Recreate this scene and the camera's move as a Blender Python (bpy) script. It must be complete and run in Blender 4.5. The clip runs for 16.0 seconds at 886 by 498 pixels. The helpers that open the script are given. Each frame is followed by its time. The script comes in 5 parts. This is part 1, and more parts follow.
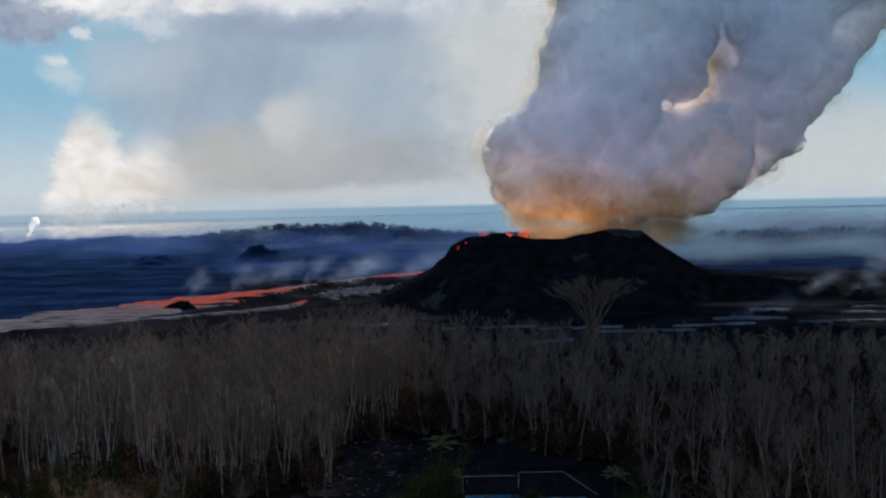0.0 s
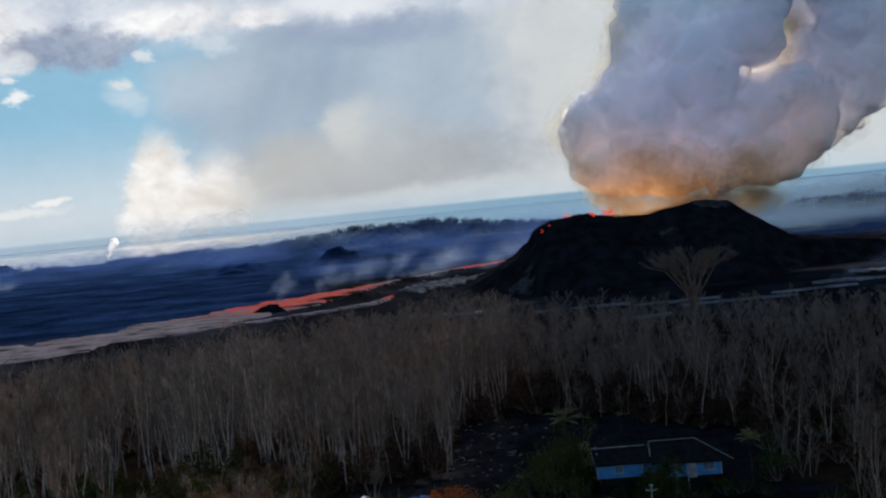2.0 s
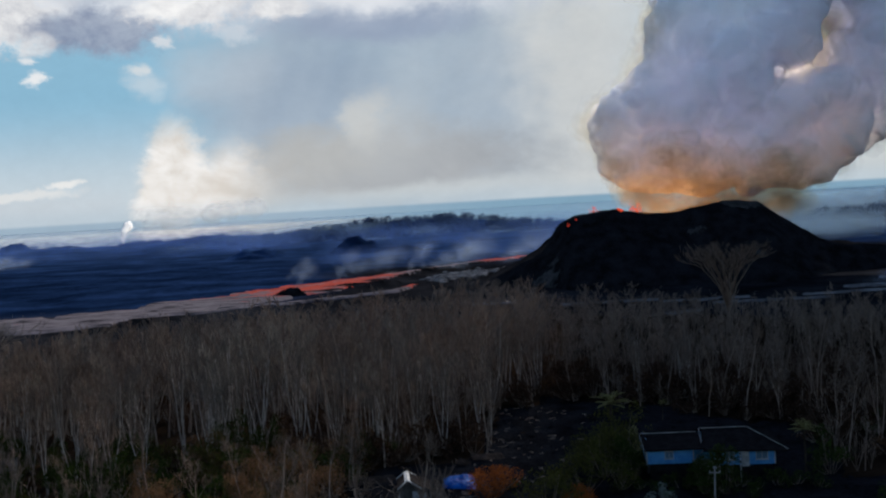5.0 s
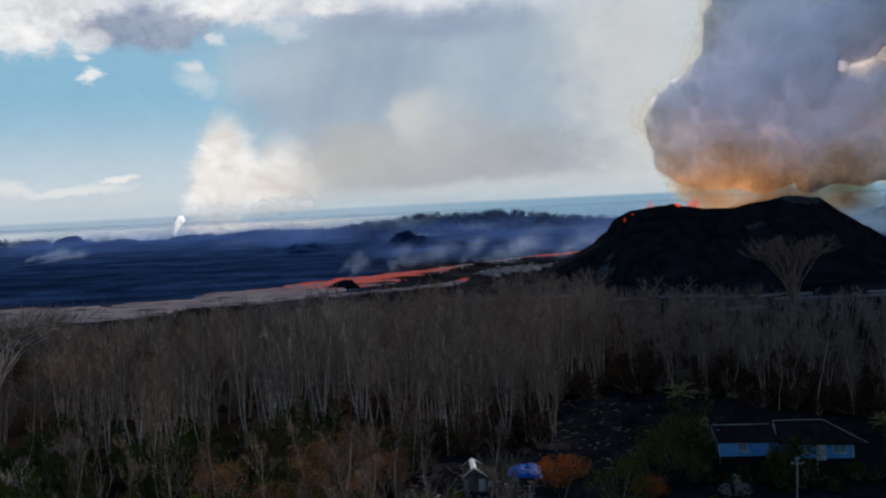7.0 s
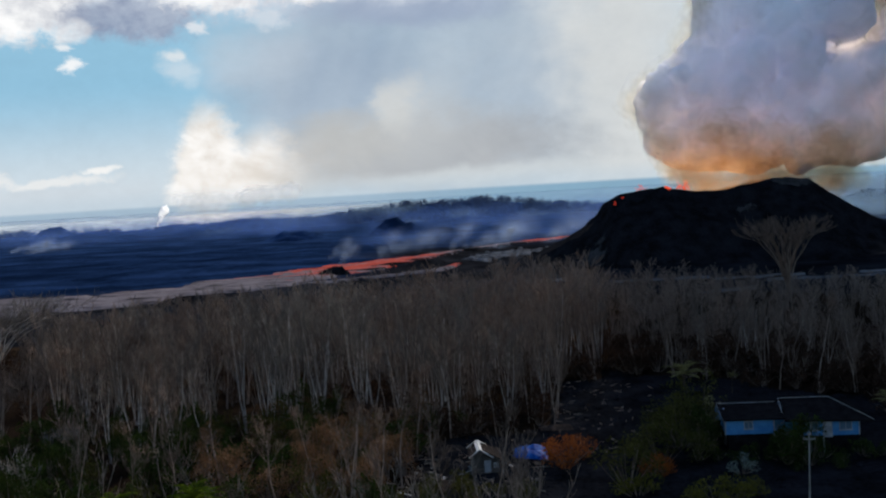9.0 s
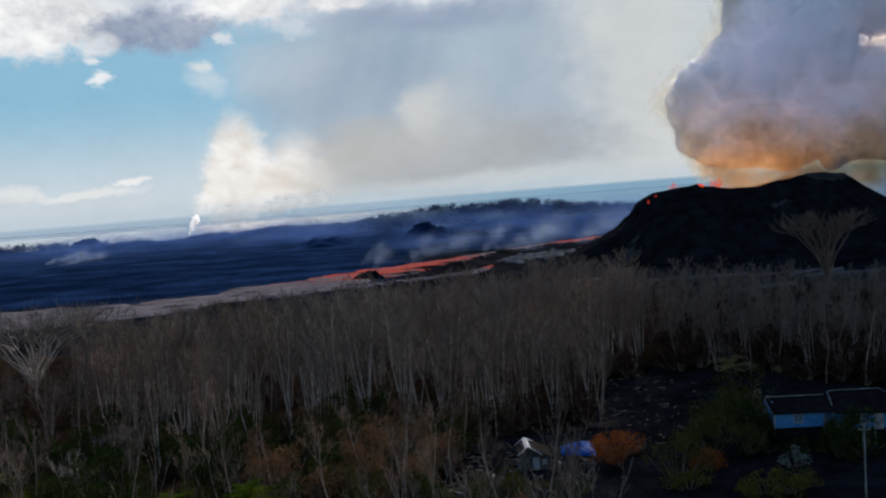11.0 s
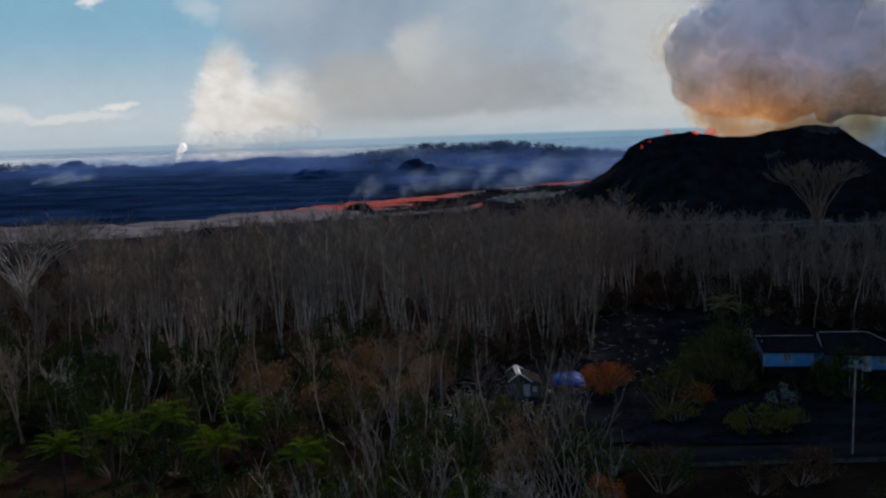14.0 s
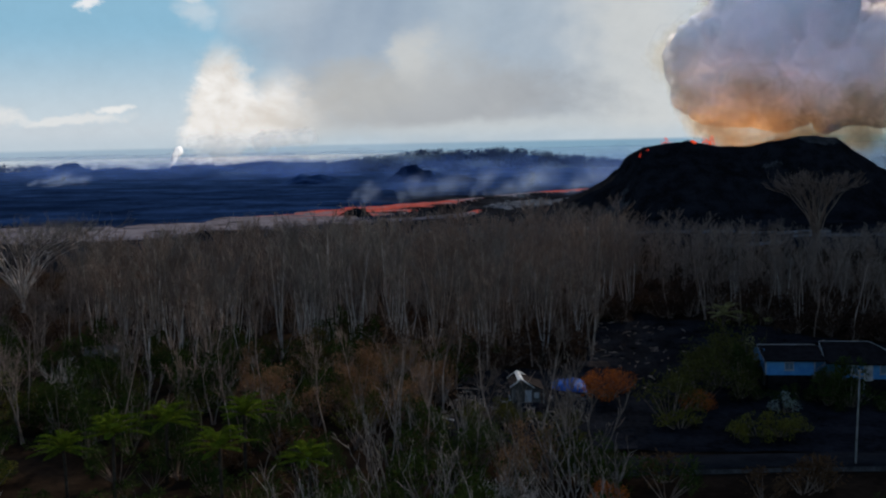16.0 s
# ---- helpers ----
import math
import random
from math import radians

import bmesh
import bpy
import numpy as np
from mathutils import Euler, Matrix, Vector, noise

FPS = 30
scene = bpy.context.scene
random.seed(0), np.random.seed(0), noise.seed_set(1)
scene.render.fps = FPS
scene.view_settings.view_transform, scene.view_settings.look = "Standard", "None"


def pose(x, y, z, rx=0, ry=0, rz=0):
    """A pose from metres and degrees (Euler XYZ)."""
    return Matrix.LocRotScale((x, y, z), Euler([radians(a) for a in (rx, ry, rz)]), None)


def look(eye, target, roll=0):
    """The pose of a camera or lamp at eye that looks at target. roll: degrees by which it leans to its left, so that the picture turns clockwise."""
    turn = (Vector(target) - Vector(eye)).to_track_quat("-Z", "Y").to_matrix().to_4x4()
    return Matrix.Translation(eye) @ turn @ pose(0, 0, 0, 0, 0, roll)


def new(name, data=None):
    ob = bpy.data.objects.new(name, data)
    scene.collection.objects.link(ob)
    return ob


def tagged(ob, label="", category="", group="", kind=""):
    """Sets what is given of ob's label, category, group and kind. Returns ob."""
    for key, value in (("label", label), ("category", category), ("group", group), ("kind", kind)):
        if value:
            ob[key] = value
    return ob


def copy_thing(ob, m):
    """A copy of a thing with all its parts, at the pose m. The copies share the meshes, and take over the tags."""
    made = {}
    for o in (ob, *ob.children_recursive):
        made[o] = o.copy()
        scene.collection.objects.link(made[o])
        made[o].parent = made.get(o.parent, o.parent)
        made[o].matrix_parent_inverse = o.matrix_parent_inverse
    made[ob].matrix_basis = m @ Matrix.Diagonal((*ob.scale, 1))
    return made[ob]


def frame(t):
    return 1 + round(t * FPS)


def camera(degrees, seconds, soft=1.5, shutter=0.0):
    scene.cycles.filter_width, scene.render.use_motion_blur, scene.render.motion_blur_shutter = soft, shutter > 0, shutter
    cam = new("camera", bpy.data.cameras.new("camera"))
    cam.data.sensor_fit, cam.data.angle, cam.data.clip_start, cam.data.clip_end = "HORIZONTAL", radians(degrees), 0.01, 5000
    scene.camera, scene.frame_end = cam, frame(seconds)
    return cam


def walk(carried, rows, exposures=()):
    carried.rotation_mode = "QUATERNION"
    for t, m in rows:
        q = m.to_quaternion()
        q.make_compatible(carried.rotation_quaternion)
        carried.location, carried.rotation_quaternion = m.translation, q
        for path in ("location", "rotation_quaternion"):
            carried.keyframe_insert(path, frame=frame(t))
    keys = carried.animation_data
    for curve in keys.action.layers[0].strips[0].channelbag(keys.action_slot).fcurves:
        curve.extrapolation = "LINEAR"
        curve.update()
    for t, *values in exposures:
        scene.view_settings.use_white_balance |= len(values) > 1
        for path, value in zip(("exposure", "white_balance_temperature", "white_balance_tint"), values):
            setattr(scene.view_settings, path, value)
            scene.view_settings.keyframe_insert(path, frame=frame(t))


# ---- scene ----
cam = camera(44.1, 16.0, soft=2.2)
PATH = [
    (0, look((10.437, -4.214, 32.248), (10.438, -2.216, 32.151), -1.2)),
    (0.5, look((9.437, -3.449, 31.464), (9.383, -1.452, 31.366), -1.9)),
    (1, look((8.351, -2.756, 31.026), (8.264, -0.761, 30.925), -3.8)),
    (1.5, look((7.206, -2.668, 30.694), (7.083, -0.674, 30.597), -5.0)),
    (2, look((6.249, -2.29, 30.239), (6.122, -0.297, 30.141), -5.6)),
    (2.5, look((5.389, -1.807, 29.702), (5.238, 0.184, 29.598), -5.4)),
    (3, look((4.672, -1.629, 29.388), (4.532, 0.363, 29.284), -4.8)),
    (3.5, look((3.906, -1.591, 29.206), (3.785, 0.402, 29.101), -4.0)),
    (4, look((3.308, -1.242, 28.807), (3.203, 0.753, 28.705), -3.5)),
    (4.5, look((2.629, -0.695, 28.427), (2.538, 1.3, 28.325), -3.2)),
    (5, look((1.852, -0.133, 27.965), (1.706, 1.859, 27.865), -3.3)),
    (7.5, look((-0.686, 1.851, 26.44), (-0.919, 3.835, 26.34), -2.8)),
    (8, look((-1.096, 2.201, 26.245), (-1.316, 4.185, 26.121), -2.8)),
    (10.5, look((-3.21, 1.853, 25.826), (-3.435, 3.837, 25.71), -4.7)),
    (11, look((-3.422, 1.745, 25.612), (-3.679, 3.725, 25.501), -4.6)),
    (11.5, look((-3.595, 1.837, 25.316), (-3.844, 3.818, 25.204), -4.1)),
    (12, look((-3.752, 1.684, 25.082), (-3.997, 3.666, 24.969), -3.0)),
    (12.5, look((-3.945, 1.557, 24.772), (-4.19, 3.538, 24.654), -2.3)),
    (13, look((-4.263, 1.719, 24.48), (-4.506, 3.701, 24.355), -2.1)),
    (13.5, look((-4.586, 1.769, 24.385), (-4.825, 3.751, 24.26), -1.8)),
    (14, look((-4.746, 1.553, 24.216), (-4.981, 3.527, 23.996), -1.9)),
    (14.5, look((-5.085, 1.744, 24.16), (-5.32, 3.716, 23.922), -2.9)),
    (15, look((-5.279, 1.717, 24.084), (-5.515, 3.69, 23.85), -3.6)),
    (15.5, look((-5.442, 1.64, 24.047), (-5.673, 3.614, 23.823), -2.8)),
    (16, look((-5.527, 1.557, 24.037), (-5.752, 3.534, 23.829), -1.2)),
]
walk(cam, PATH, [(0, -0.42, 5930, 10), (0.9, -0.3, 5930, 10), (3.8, -0.3, 5930, 10), (5.0, -0.4, 5930, 10), (7.5, -0.4, 5930, 10), (8.0, -0.25, 5930, 10), (10.5, -0.3, 5930, 10), (11.5, -0.4, 5930, 10), (12.5, -0.4, 5930, 10), (13.0, -0.3, 5930, 10), (13.6, -0.3, 5930, 10), (13.95, -0.6, 5930, 10), (14.1, -0.55, 5930, 10), (14.3, 0.1, 5930, 10), (14.6, 0.1, 5930, 10), (15.0, -0.35, 5930, 10), (16, -0.4, 5930, 10)])

# ---- light ----
SUN_EL, SUN_AZ = radians(27.0), radians(13.0)
world = bpy.data.worlds.new("world")
scene.world = world
world.use_nodes = True
wt = world.node_tree
sky = wt.nodes.new("ShaderNodeTexSky")
sky.sky_type = "NISHITA"
sky.sun_disc = False
sky.sun_elevation = SUN_EL
sky.sun_rotation = SUN_AZ
wt.links.new(sky.outputs[0], wt.nodes["Background"].inputs["Color"])
wt.nodes["Background"].inputs["Strength"].default_value = 0.15

sun = new("sun", bpy.data.lights.new("sun", "SUN"))
sun.data.energy = 5.0
sun.data.angle = radians(4.0)
sun.data.color = (1.0, 0.86, 0.68)
sun.matrix_world = look((math.sin(SUN_AZ) * math.cos(SUN_EL) * 100, math.cos(SUN_AZ) * math.cos(SUN_EL) * 100, math.sin(SUN_EL) * 100), (0, 0, 0))
scene.cycles.transparent_max_bounces = 64
SKY_GLOW = 1.23


# ---- node helpers ----
def lin(r, g, b):
    """A colour from 0..255 display values."""
    out = []
    for c in (r, g, b):
        c /= 255.0
        out.append(c / 12.92 if c <= 0.04045 else ((c + 0.055) / 1.055) ** 2.4)
    return (*out, 1.0)


class Graph:
    """Short hand for building a node tree."""

    def __init__(self, name):
        self.mat = bpy.data.materials.new(name)
        self.mat.use_nodes = True
        self.nt = self.mat.node_tree
        self.nt.nodes.clear()
        self.out = self.nt.nodes.new("ShaderNodeOutputMaterial")

    def put(self, socket, value):
        if hasattr(value, "links"):
            self.nt.links.new(value, socket)
        elif value is not None:
            socket.default_value = value

    def math(self, op, a, b=None, c=None, clamp=False):
        n = self.nt.nodes.new("ShaderNodeMath")
        n.operation, n.use_clamp = op, clamp
        for k, v in enumerate((a, b, c)):
            self.put(n.inputs[k], v)
        return n.outputs[0]

    def mix(self, fac, a, b):
        n = self.nt.nodes.new("ShaderNodeMix")
        n.data_type = "RGBA"
        self.put(n.inputs[0], fac)
        self.put(n.inputs[6], a)
        self.put(n.inputs[7], b)
        return n.outputs[2]

    def noise(self, vector, scale, detail=4.0, rough=0.55, distort=0.0):
        n = self.nt.nodes.new("ShaderNodeTexNoise")
        self.put(n.inputs["Vector"], vector)
        n.inputs["Scale"].default_value = scale
        n.inputs["Detail"].default_value = detail
        n.inputs["Roughness"].default_value = rough
        n.inputs["Distortion"].default_value = distort
        return n.outputs[0]

    def smooth(self, value, lo, hi, to_lo=0.0, to_hi=1.0):
        n = self.nt.nodes.new("ShaderNodeMapRange")
        n.interpolation_type = "SMOOTHSTEP"
        for k, v in enumerate((value, lo, hi, to_lo, to_hi)):
            self.put(n.inputs[k], v)
        return n.outputs[0]

    def scaled(self, vector, sx, sy, sz):
        n = self.nt.nodes.new("ShaderNodeMapping")
        self.put(n.inputs["Vector"], vector)
        n.inputs["Scale"].default_value = (sx, sy, sz)
        return n.outputs[0]

    def coords(self, which="Object"):
        return self.nt.nodes.new("ShaderNodeTexCoord").outputs[which]

    def place(self):
        return self.nt.nodes.new("ShaderNodeNewGeometry").outputs["Position"]

    def split(self, vector):
        n = self.nt.nodes.new("ShaderNodeSeparateXYZ")
        self.put(n.inputs[0], vector)
        return n.outputs

    def chance(self):
        return self.nt.nodes.new("ShaderNodeObjectInfo").outputs["Random"]

    def island(self):
        return self.nt.nodes.new("ShaderNodeNewGeometry").outputs["Random Per Island"]

    def bump(self, height, strength, distance=0.1):
        n = self.nt.nodes.new("ShaderNodeBump")
        n.inputs["Strength"].default_value = strength
        n.inputs["Distance"].default_value = distance
        self.put(n.inputs["Height"], height)
        return n.outputs[0]

    def surface(self, colour, rough=0.8, normal=None, metal=0.0, **more):
        n = self.nt.nodes.new("ShaderNodeBsdfPrincipled")
        self.put(n.inputs["Base Color"], colour)
        self.put(n.inputs["Roughness"], rough)
        self.put(n.inputs["Metallic"], metal)
        if normal is not None:
            self.put(n.inputs["Normal"], normal)
        for key, v in more.items():
            self.put(n.inputs[key.replace("_", " ")], v)
        return n.outputs[0]

    def node(self, kind, **inputs):
        n = self.nt.nodes.new(kind)
        for key, v in inputs.items():
            self.put(n.inputs[key.replace("_", " ")], v)
        return n.outputs[0]

    def blend(self, fac, a, b):
        n = self.nt.nodes.new("ShaderNodeMixShader")
        self.put(n.inputs[0], fac)
        self.put(n.inputs[1], a)
        self.put(n.inputs[2], b)
        return n.outputs[0]

    def done(self, shader):
        self.nt.links.new(shader, self.out.inputs["Surface"])
        return self.mat


def mottled(name, dark, light, scale, rough=0.85, bump=0.4, fine=6.0, vary=0.0, depth=0.1, world=True, gloss=0.0):
    """Two-scale mottled matt surface."""
    g = Graph(name)
    v = g.place() if world else g.coords()
    n1, n2 = g.noise(v, scale, 5), g.noise(v, scale * fine, 3)
    f = g.smooth(g.math("ADD", g.math("MULTIPLY", n1, 0.65), g.math("MULTIPLY", n2, 0.35)), 0.32, 0.68)
    c = g.mix(f, (*dark, 1), (*light, 1))
    if vary:
        k = g.math("ADD", 1 - vary, g.math("MULTIPLY", g.chance(), 2 * vary))
        c = g.mix(1.0, c, c)
        m = g.nt.nodes.new("ShaderNodeVectorMath")
        m.operation = "SCALE"
        g.put(m.inputs[0], c)
        g.put(m.inputs["Scale"], k)
        c = m.outputs[0]
    return g.done(g.surface(c, rough, g.bump(n2, bump, depth), Specular_IOR_Level=gloss))


# ---- materials ----
M_SOIL = mottled("forest_floor", (0.006, 0.0045, 0.0035), (0.030, 0.020, 0.013), 0.12, 0.95, 0.8, 14)
M_CINDER = mottled("cinder_rock", (0.004, 0.0042, 0.005), (0.017, 0.018, 0.022), 0.25, 0.9, 0.9, 8, depth=0.4)


def basalt_material():
    """Lava crust, haze painted in: blue far off, dull black before the cone."""
    g = Graph("hazed_basalt")
    p = g.place()
    n1, n2 = g.noise(p, 0.05, 5), g.noise(p, 0.5, 3)
    f = g.smooth(g.math("ADD", g.math("MULTIPLY", n1, 0.65), g.math("MULTIPLY", n2, 0.35)), 0.32, 0.68)
    x, y, z = g.split(p)
    wave = g.math("MULTIPLY", g.math("SUBTRACT", g.noise(p, 0.02, 3), 0.5), 70.0)
    # Nearer ground stays plain black; the painted haze is left out there.
    no_haze = g.math("MULTIPLY", g.smooth(g.math("ADD", x, wave), -85.0, -45.0), g.smooth(g.math("ADD", y, wave), 440.0, 390.0))
    no_haze = g.math("MAXIMUM", no_haze, g.smooth(g.math("ADD", y, g.math("MULTIPLY", wave, 0.3)), 310.0, 275.0))
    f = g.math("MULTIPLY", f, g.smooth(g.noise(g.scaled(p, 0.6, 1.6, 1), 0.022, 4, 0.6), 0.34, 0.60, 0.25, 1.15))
    # The haze blue gets darker and weaker towards the river.
    less_haze = g.smooth(g.math("ADD", y, g.math("MULTIPLY", wave, 2.0)), 620.0, 430.0)
    blue = g.mix(f, g.mix(less_haze, (0.006, 0.015, 0.042, 1), (0.0035, 0.009, 0.026, 1)), g.mix(less_haze, (0.026, 0.055, 0.140, 1), (0.016, 0.036, 0.098, 1)))
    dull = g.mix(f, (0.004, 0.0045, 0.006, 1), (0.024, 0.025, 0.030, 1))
    return g.done(g.surface(g.mix(no_haze, blue, dull), 0.7, g.bump(n2, 0.5, 0.5), Specular_IOR_Level=0.0))


M_BASALT = basalt_material()


def wood_material(name, pale, grey, brown):
    """Dead wood: grey and brown stands, each stem a little different."""
    g = Graph(name)
    p = g.place()
    stand = g.smooth(g.noise(p, 0.035, 3), 0.40, 0.62)
    stem = g.math("ADD", g.math("MULTIPLY", g.island(), 0.7), g.math("MULTIPLY", g.chance(), 0.3))
    c = g.mix(g.math("POWER", stem, 2.6), g.mix(stand, (*grey, 1), (*brown, 1)), (*pale, 1))
    grain = g.noise(g.scaled(p, 6, 6, 1.2), 1.0, 3)
    c = g.mix(g.smooth(grain, 0.35, 0.7), g.mix(0.45, c, (0.02, 0.018, 0.015, 1)), c)
    return g.done(g.surface(c, 0.9, g.bump(grain, 0.3, 0.03), Specular_IOR_Level=0.1))


M_BARK = wood_material("pale_bark", (0.72, 0.575, 0.46), (0.255, 0.192, 0.152), (0.285, 0.187, 0.132))
M_PALE = wood_material("white_bark", (0.84, 0.76, 0.67), (0.50, 0.43, 0.37), (0.50, 0.41, 0.34))
M_PALETWIG = wood_material("pale_twigs", (0.38, 0.33, 0.28), (0.16, 0.135, 0.115), (0.18, 0.14, 0.11))
M_SNAG = wood_material("grey_dead_wood", (0.50, 0.42, 0.35), (0.16, 0.128, 0.105), (0.20, 0.14, 0.10))
M_TRUNK = mottled("dark_palm_trunk", (0.02, 0.016, 0.012), (0.07, 0.055, 0.04), 1.5, 0.95, 0.5, 6)
M_TWIG = wood_material("grey_twigs", (0.37, 0.29, 0.23), (0.150, 0.112, 0.090), (0.195, 0.124, 0.088))
# Paler copy of the twigs for the far forest, haze put into its colour.
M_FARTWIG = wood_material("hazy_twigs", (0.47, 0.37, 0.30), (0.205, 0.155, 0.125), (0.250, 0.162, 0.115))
M_ROAD = mottled("asphalt", (0.010, 0.010, 0.011), (0.026, 0.026, 0.028), 0.5, 0.9, 0.3, 12)
M_TIMBER = mottled("weathered_timber", (0.10, 0.09, 0.08), (0.30, 0.28, 0.25), 1.5, 0.85, 0.4, 8)
M_POLE = mottled("utility_pole_wood", (0.12, 0.115, 0.105), (0.27, 0.26, 0.24), 1.0, 0.85, 0.4, 8)
M_BLUE = mottled("blue_paint", (0.028, 0.155, 0.39), (0.075, 0.27, 0.52), 1.0, 0.55, 0.2, 8, gloss=0.4)
M_TRIM = mottled("pale_trim_paint", (0.20, 0.21, 0.22), (0.38, 0.39, 0.40), 2.0, 0.7, 0.2, 6, gloss=0.15)
M_WHITE = mottled("weathered_white_paint", (0.50, 0.49, 0.46), (0.78, 0.77, 0.74), 2.0, 0.7, 0.2, 6)
M_ROOF = mottled("dark_shingle_roof", (0.006, 0.006, 0.007), (0.018, 0.017, 0.018), 1.5, 0.9, 0.7, 6)
M_TIN = mottled("dull_tin_roof", (0.16, 0.16, 0.16), (0.36, 0.36, 0.35), 0.8, 0.6, 0.2, 6, gloss=0.15)
M_RUST = mottled("burnt_tin", (0.012, 0.011, 0.011), (0.05, 0.040, 0.035), 0.8, 0.85, 0.4, 6)
M_TARP = mottled("blue_plastic_tarp", (0.004, 0.035, 0.20), (0.02, 0.13, 0.46), 0.9, 0.6, 0.5, 4, gloss=0.03)
M_WALL = mottled("weathered_wall_board", (0.04, 0.037, 0.033), (0.13, 0.122, 0.11), 1.0, 0.85, 0.3, 6)
M_GLASS = Graph("window_glass")
M_GLASS = M_GLASS.done(M_GLASS.surface((0.10, 0.16, 0.22, 1), 0.08))


def leaf_material(name, dark, light, rough=0.55):
    g = Graph(name)
    f = g.math("ADD", g.math("MULTIPLY", g.island(), 0.6), g.math("MULTIPLY", g.noise(g.place(), 0.7, 2), 0.4))
    c = g.mix(f, (*dark, 1), (*light, 1))
    return g.done(g.blend(0.14, g.surface(c, rough, Specular_IOR_Level=0.0), g.node("ShaderNodeBsdfTranslucent", Color=c)))


M_LEAF = leaf_material("dark_green_leaves", (0.010, 0.019, 0.005), (0.050, 0.068, 0.016))
M_DRY = leaf_material("dry_brown_leaves", (0.030, 0.017, 0.009), (0.125, 0.070, 0.034))
M_UNDER = leaf_material("withered_leaves", (0.018, 0.012, 0.009), (0.085, 0.050, 0.032))
M_RUSSET = leaf_material("russet_dry_leaves", (0.075, 0.043, 0.023), (0.285, 0.158, 0.078))
M_ORANGE = leaf_material("orange_dead_needles", (0.20, 0.055, 0.012), (0.42, 0.13, 0.03))
M_YELLOW = leaf_material("yellow_green_leaves", (0.018, 0.024, 0.005), (0.20, 0.175, 0.030))
M_PALM = leaf_material("palm_fronds", (0.032, 0.062, 0.005), (0.165, 0.205, 0.018))
M_OLIVE = leaf_material("olive_leaves", (0.017, 0.021, 0.006), (0.105, 0.098, 0.025))
M_PALMDRY = leaf_material("dull_palm_fronds", (0.10, 0.09, 0.03), (0.30, 0.27, 0.12))
M_SAGE = leaf_material("grey_green_leaves", (0.10, 0.12, 0.10), (0.24, 0.28, 0.24))
# Far leaves carry the blue distance haze in their own colour.
M_FAR = leaf_material("hazed_far_foliage", (0.050, 0.078, 0.145), (0.115, 0.155, 0.235), 0.9)


def lava_material(name, cool_from, cool_to, bridge=0.0):
    """Glowing melt between plates of cooling crust; u runs down the flow, v across it."""
    g = Graph(name)
    uv = g.split(g.coords("UV"))
    p = g.place()
    flow = g.scaled(g.coords("UV"), 26, 5, 1)
    n = g.noise(flow, 0.9, 5, 0.6, 0.7)
    fine = g.noise(p, 0.5, 4, 0.6)
    cool = g.smooth(uv[0], cool_from, cool_to)
    side = g.smooth(uv[1], 0.66, 0.95)
    crust = g.math("ADD", g.math("MULTIPLY", cool, 0.95), g.math("MULTIPLY", side, 0.34))
    span = g.math("MULTIPLY", g.smooth(uv[0], 0.10, 0.13), g.smooth(uv[0], 0.345, 0.30))
    crust = g.math("ADD", crust, g.math("MULTIPLY", span, bridge))
    crust = g.math("ADD", crust, g.math("MULTIPLY", g.math("SUBTRACT", n, 0.47), 2.2))
    crust = g.math("ADD", crust, g.math("MULTIPLY", g.math("SUBTRACT", fine, 0.5), 0.9))
    k = g.smooth(crust, 0.02, 0.62)
    streak = g.smooth(g.noise(g.scaled(p, 0.10, 0.32, 0), 1.0, 5, 0.65), 0.33, 0.55)
    skin = g.surface(g.mix(streak, (0.014, 0.014, 0.018, 1), g.mix(fine, (0.090, 0.080, 0.092, 1), (0.235, 0.208, 0.226, 1))), 0.8, g.bump(fine, 0.5, 0.3), Specular_IOR_Level=0.0)
    glow = g.node("ShaderNodeEmission", Color=g.mix(fine, (0.44, 0.050, 0.036, 1), (0.66, 0.16, 0.12, 1)), Strength=0.72)
    rift = g.math("ADD", g.noise(g.scaled(p, 0.05, 0.16, 0), 1.0, 5, 0.65, 0.6), g.math("MULTIPLY", g.math("ABSOLUTE", g.math("SUBTRACT", uv[1], 0.42)), 0.34))
    black = g.surface((0.010, 0.008, 0.009, 1), 0.8, g.bump(fine, 0.6, 0.3), Specular_IOR_Level=0.0)
    return g.done(g.blend(g.smooth(g.math("SUBTRACT", rift, g.math("MULTIPLY", cool, 0.25)), 0.615, 0.67), g.blend(k, glow, skin), black))


M_LAVA = lava_material("molten_lava", 0.47, 0.66, 0.5)
M_LAVA_SIDE = lava_material("crusted_lava", 0.02, 0.25)
M_LAKE = Graph("white_hot_melt")
M_LAKE = M_LAKE.done(M_LAKE.node("ShaderNodeEmission", Color=(1.0, 0.52, 0.20, 1), Strength=2.5))
M_ASHY = mottled("pale_crust", (0.05, 0.05, 0.055), (0.22, 0.22, 0.23), 0.12, 0.6, 0.6, 6, depth=0.3)
M_SCREE = mottled("grey_scree", (0.012, 0.012, 0.013), (0.06, 0.06, 0.062), 0.4, 0.9, 0.6, 5, depth=0.3)
M_EMBER = Graph("cooling_spatter")
M_EMBER = M_EMBER.done(M_EMBER.node("ShaderNodeEmission", Color=M_EMBER.mix(M_EMBER.smooth(M_EMBER.noise(M_EMBER.place(), 2.2), 0.4, 0.6), (0.02, 0.004, 0.004, 1), (0.55, 0.05, 0.03, 1)), Strength=0.8))
M_GLOW = Graph("bright_melt")
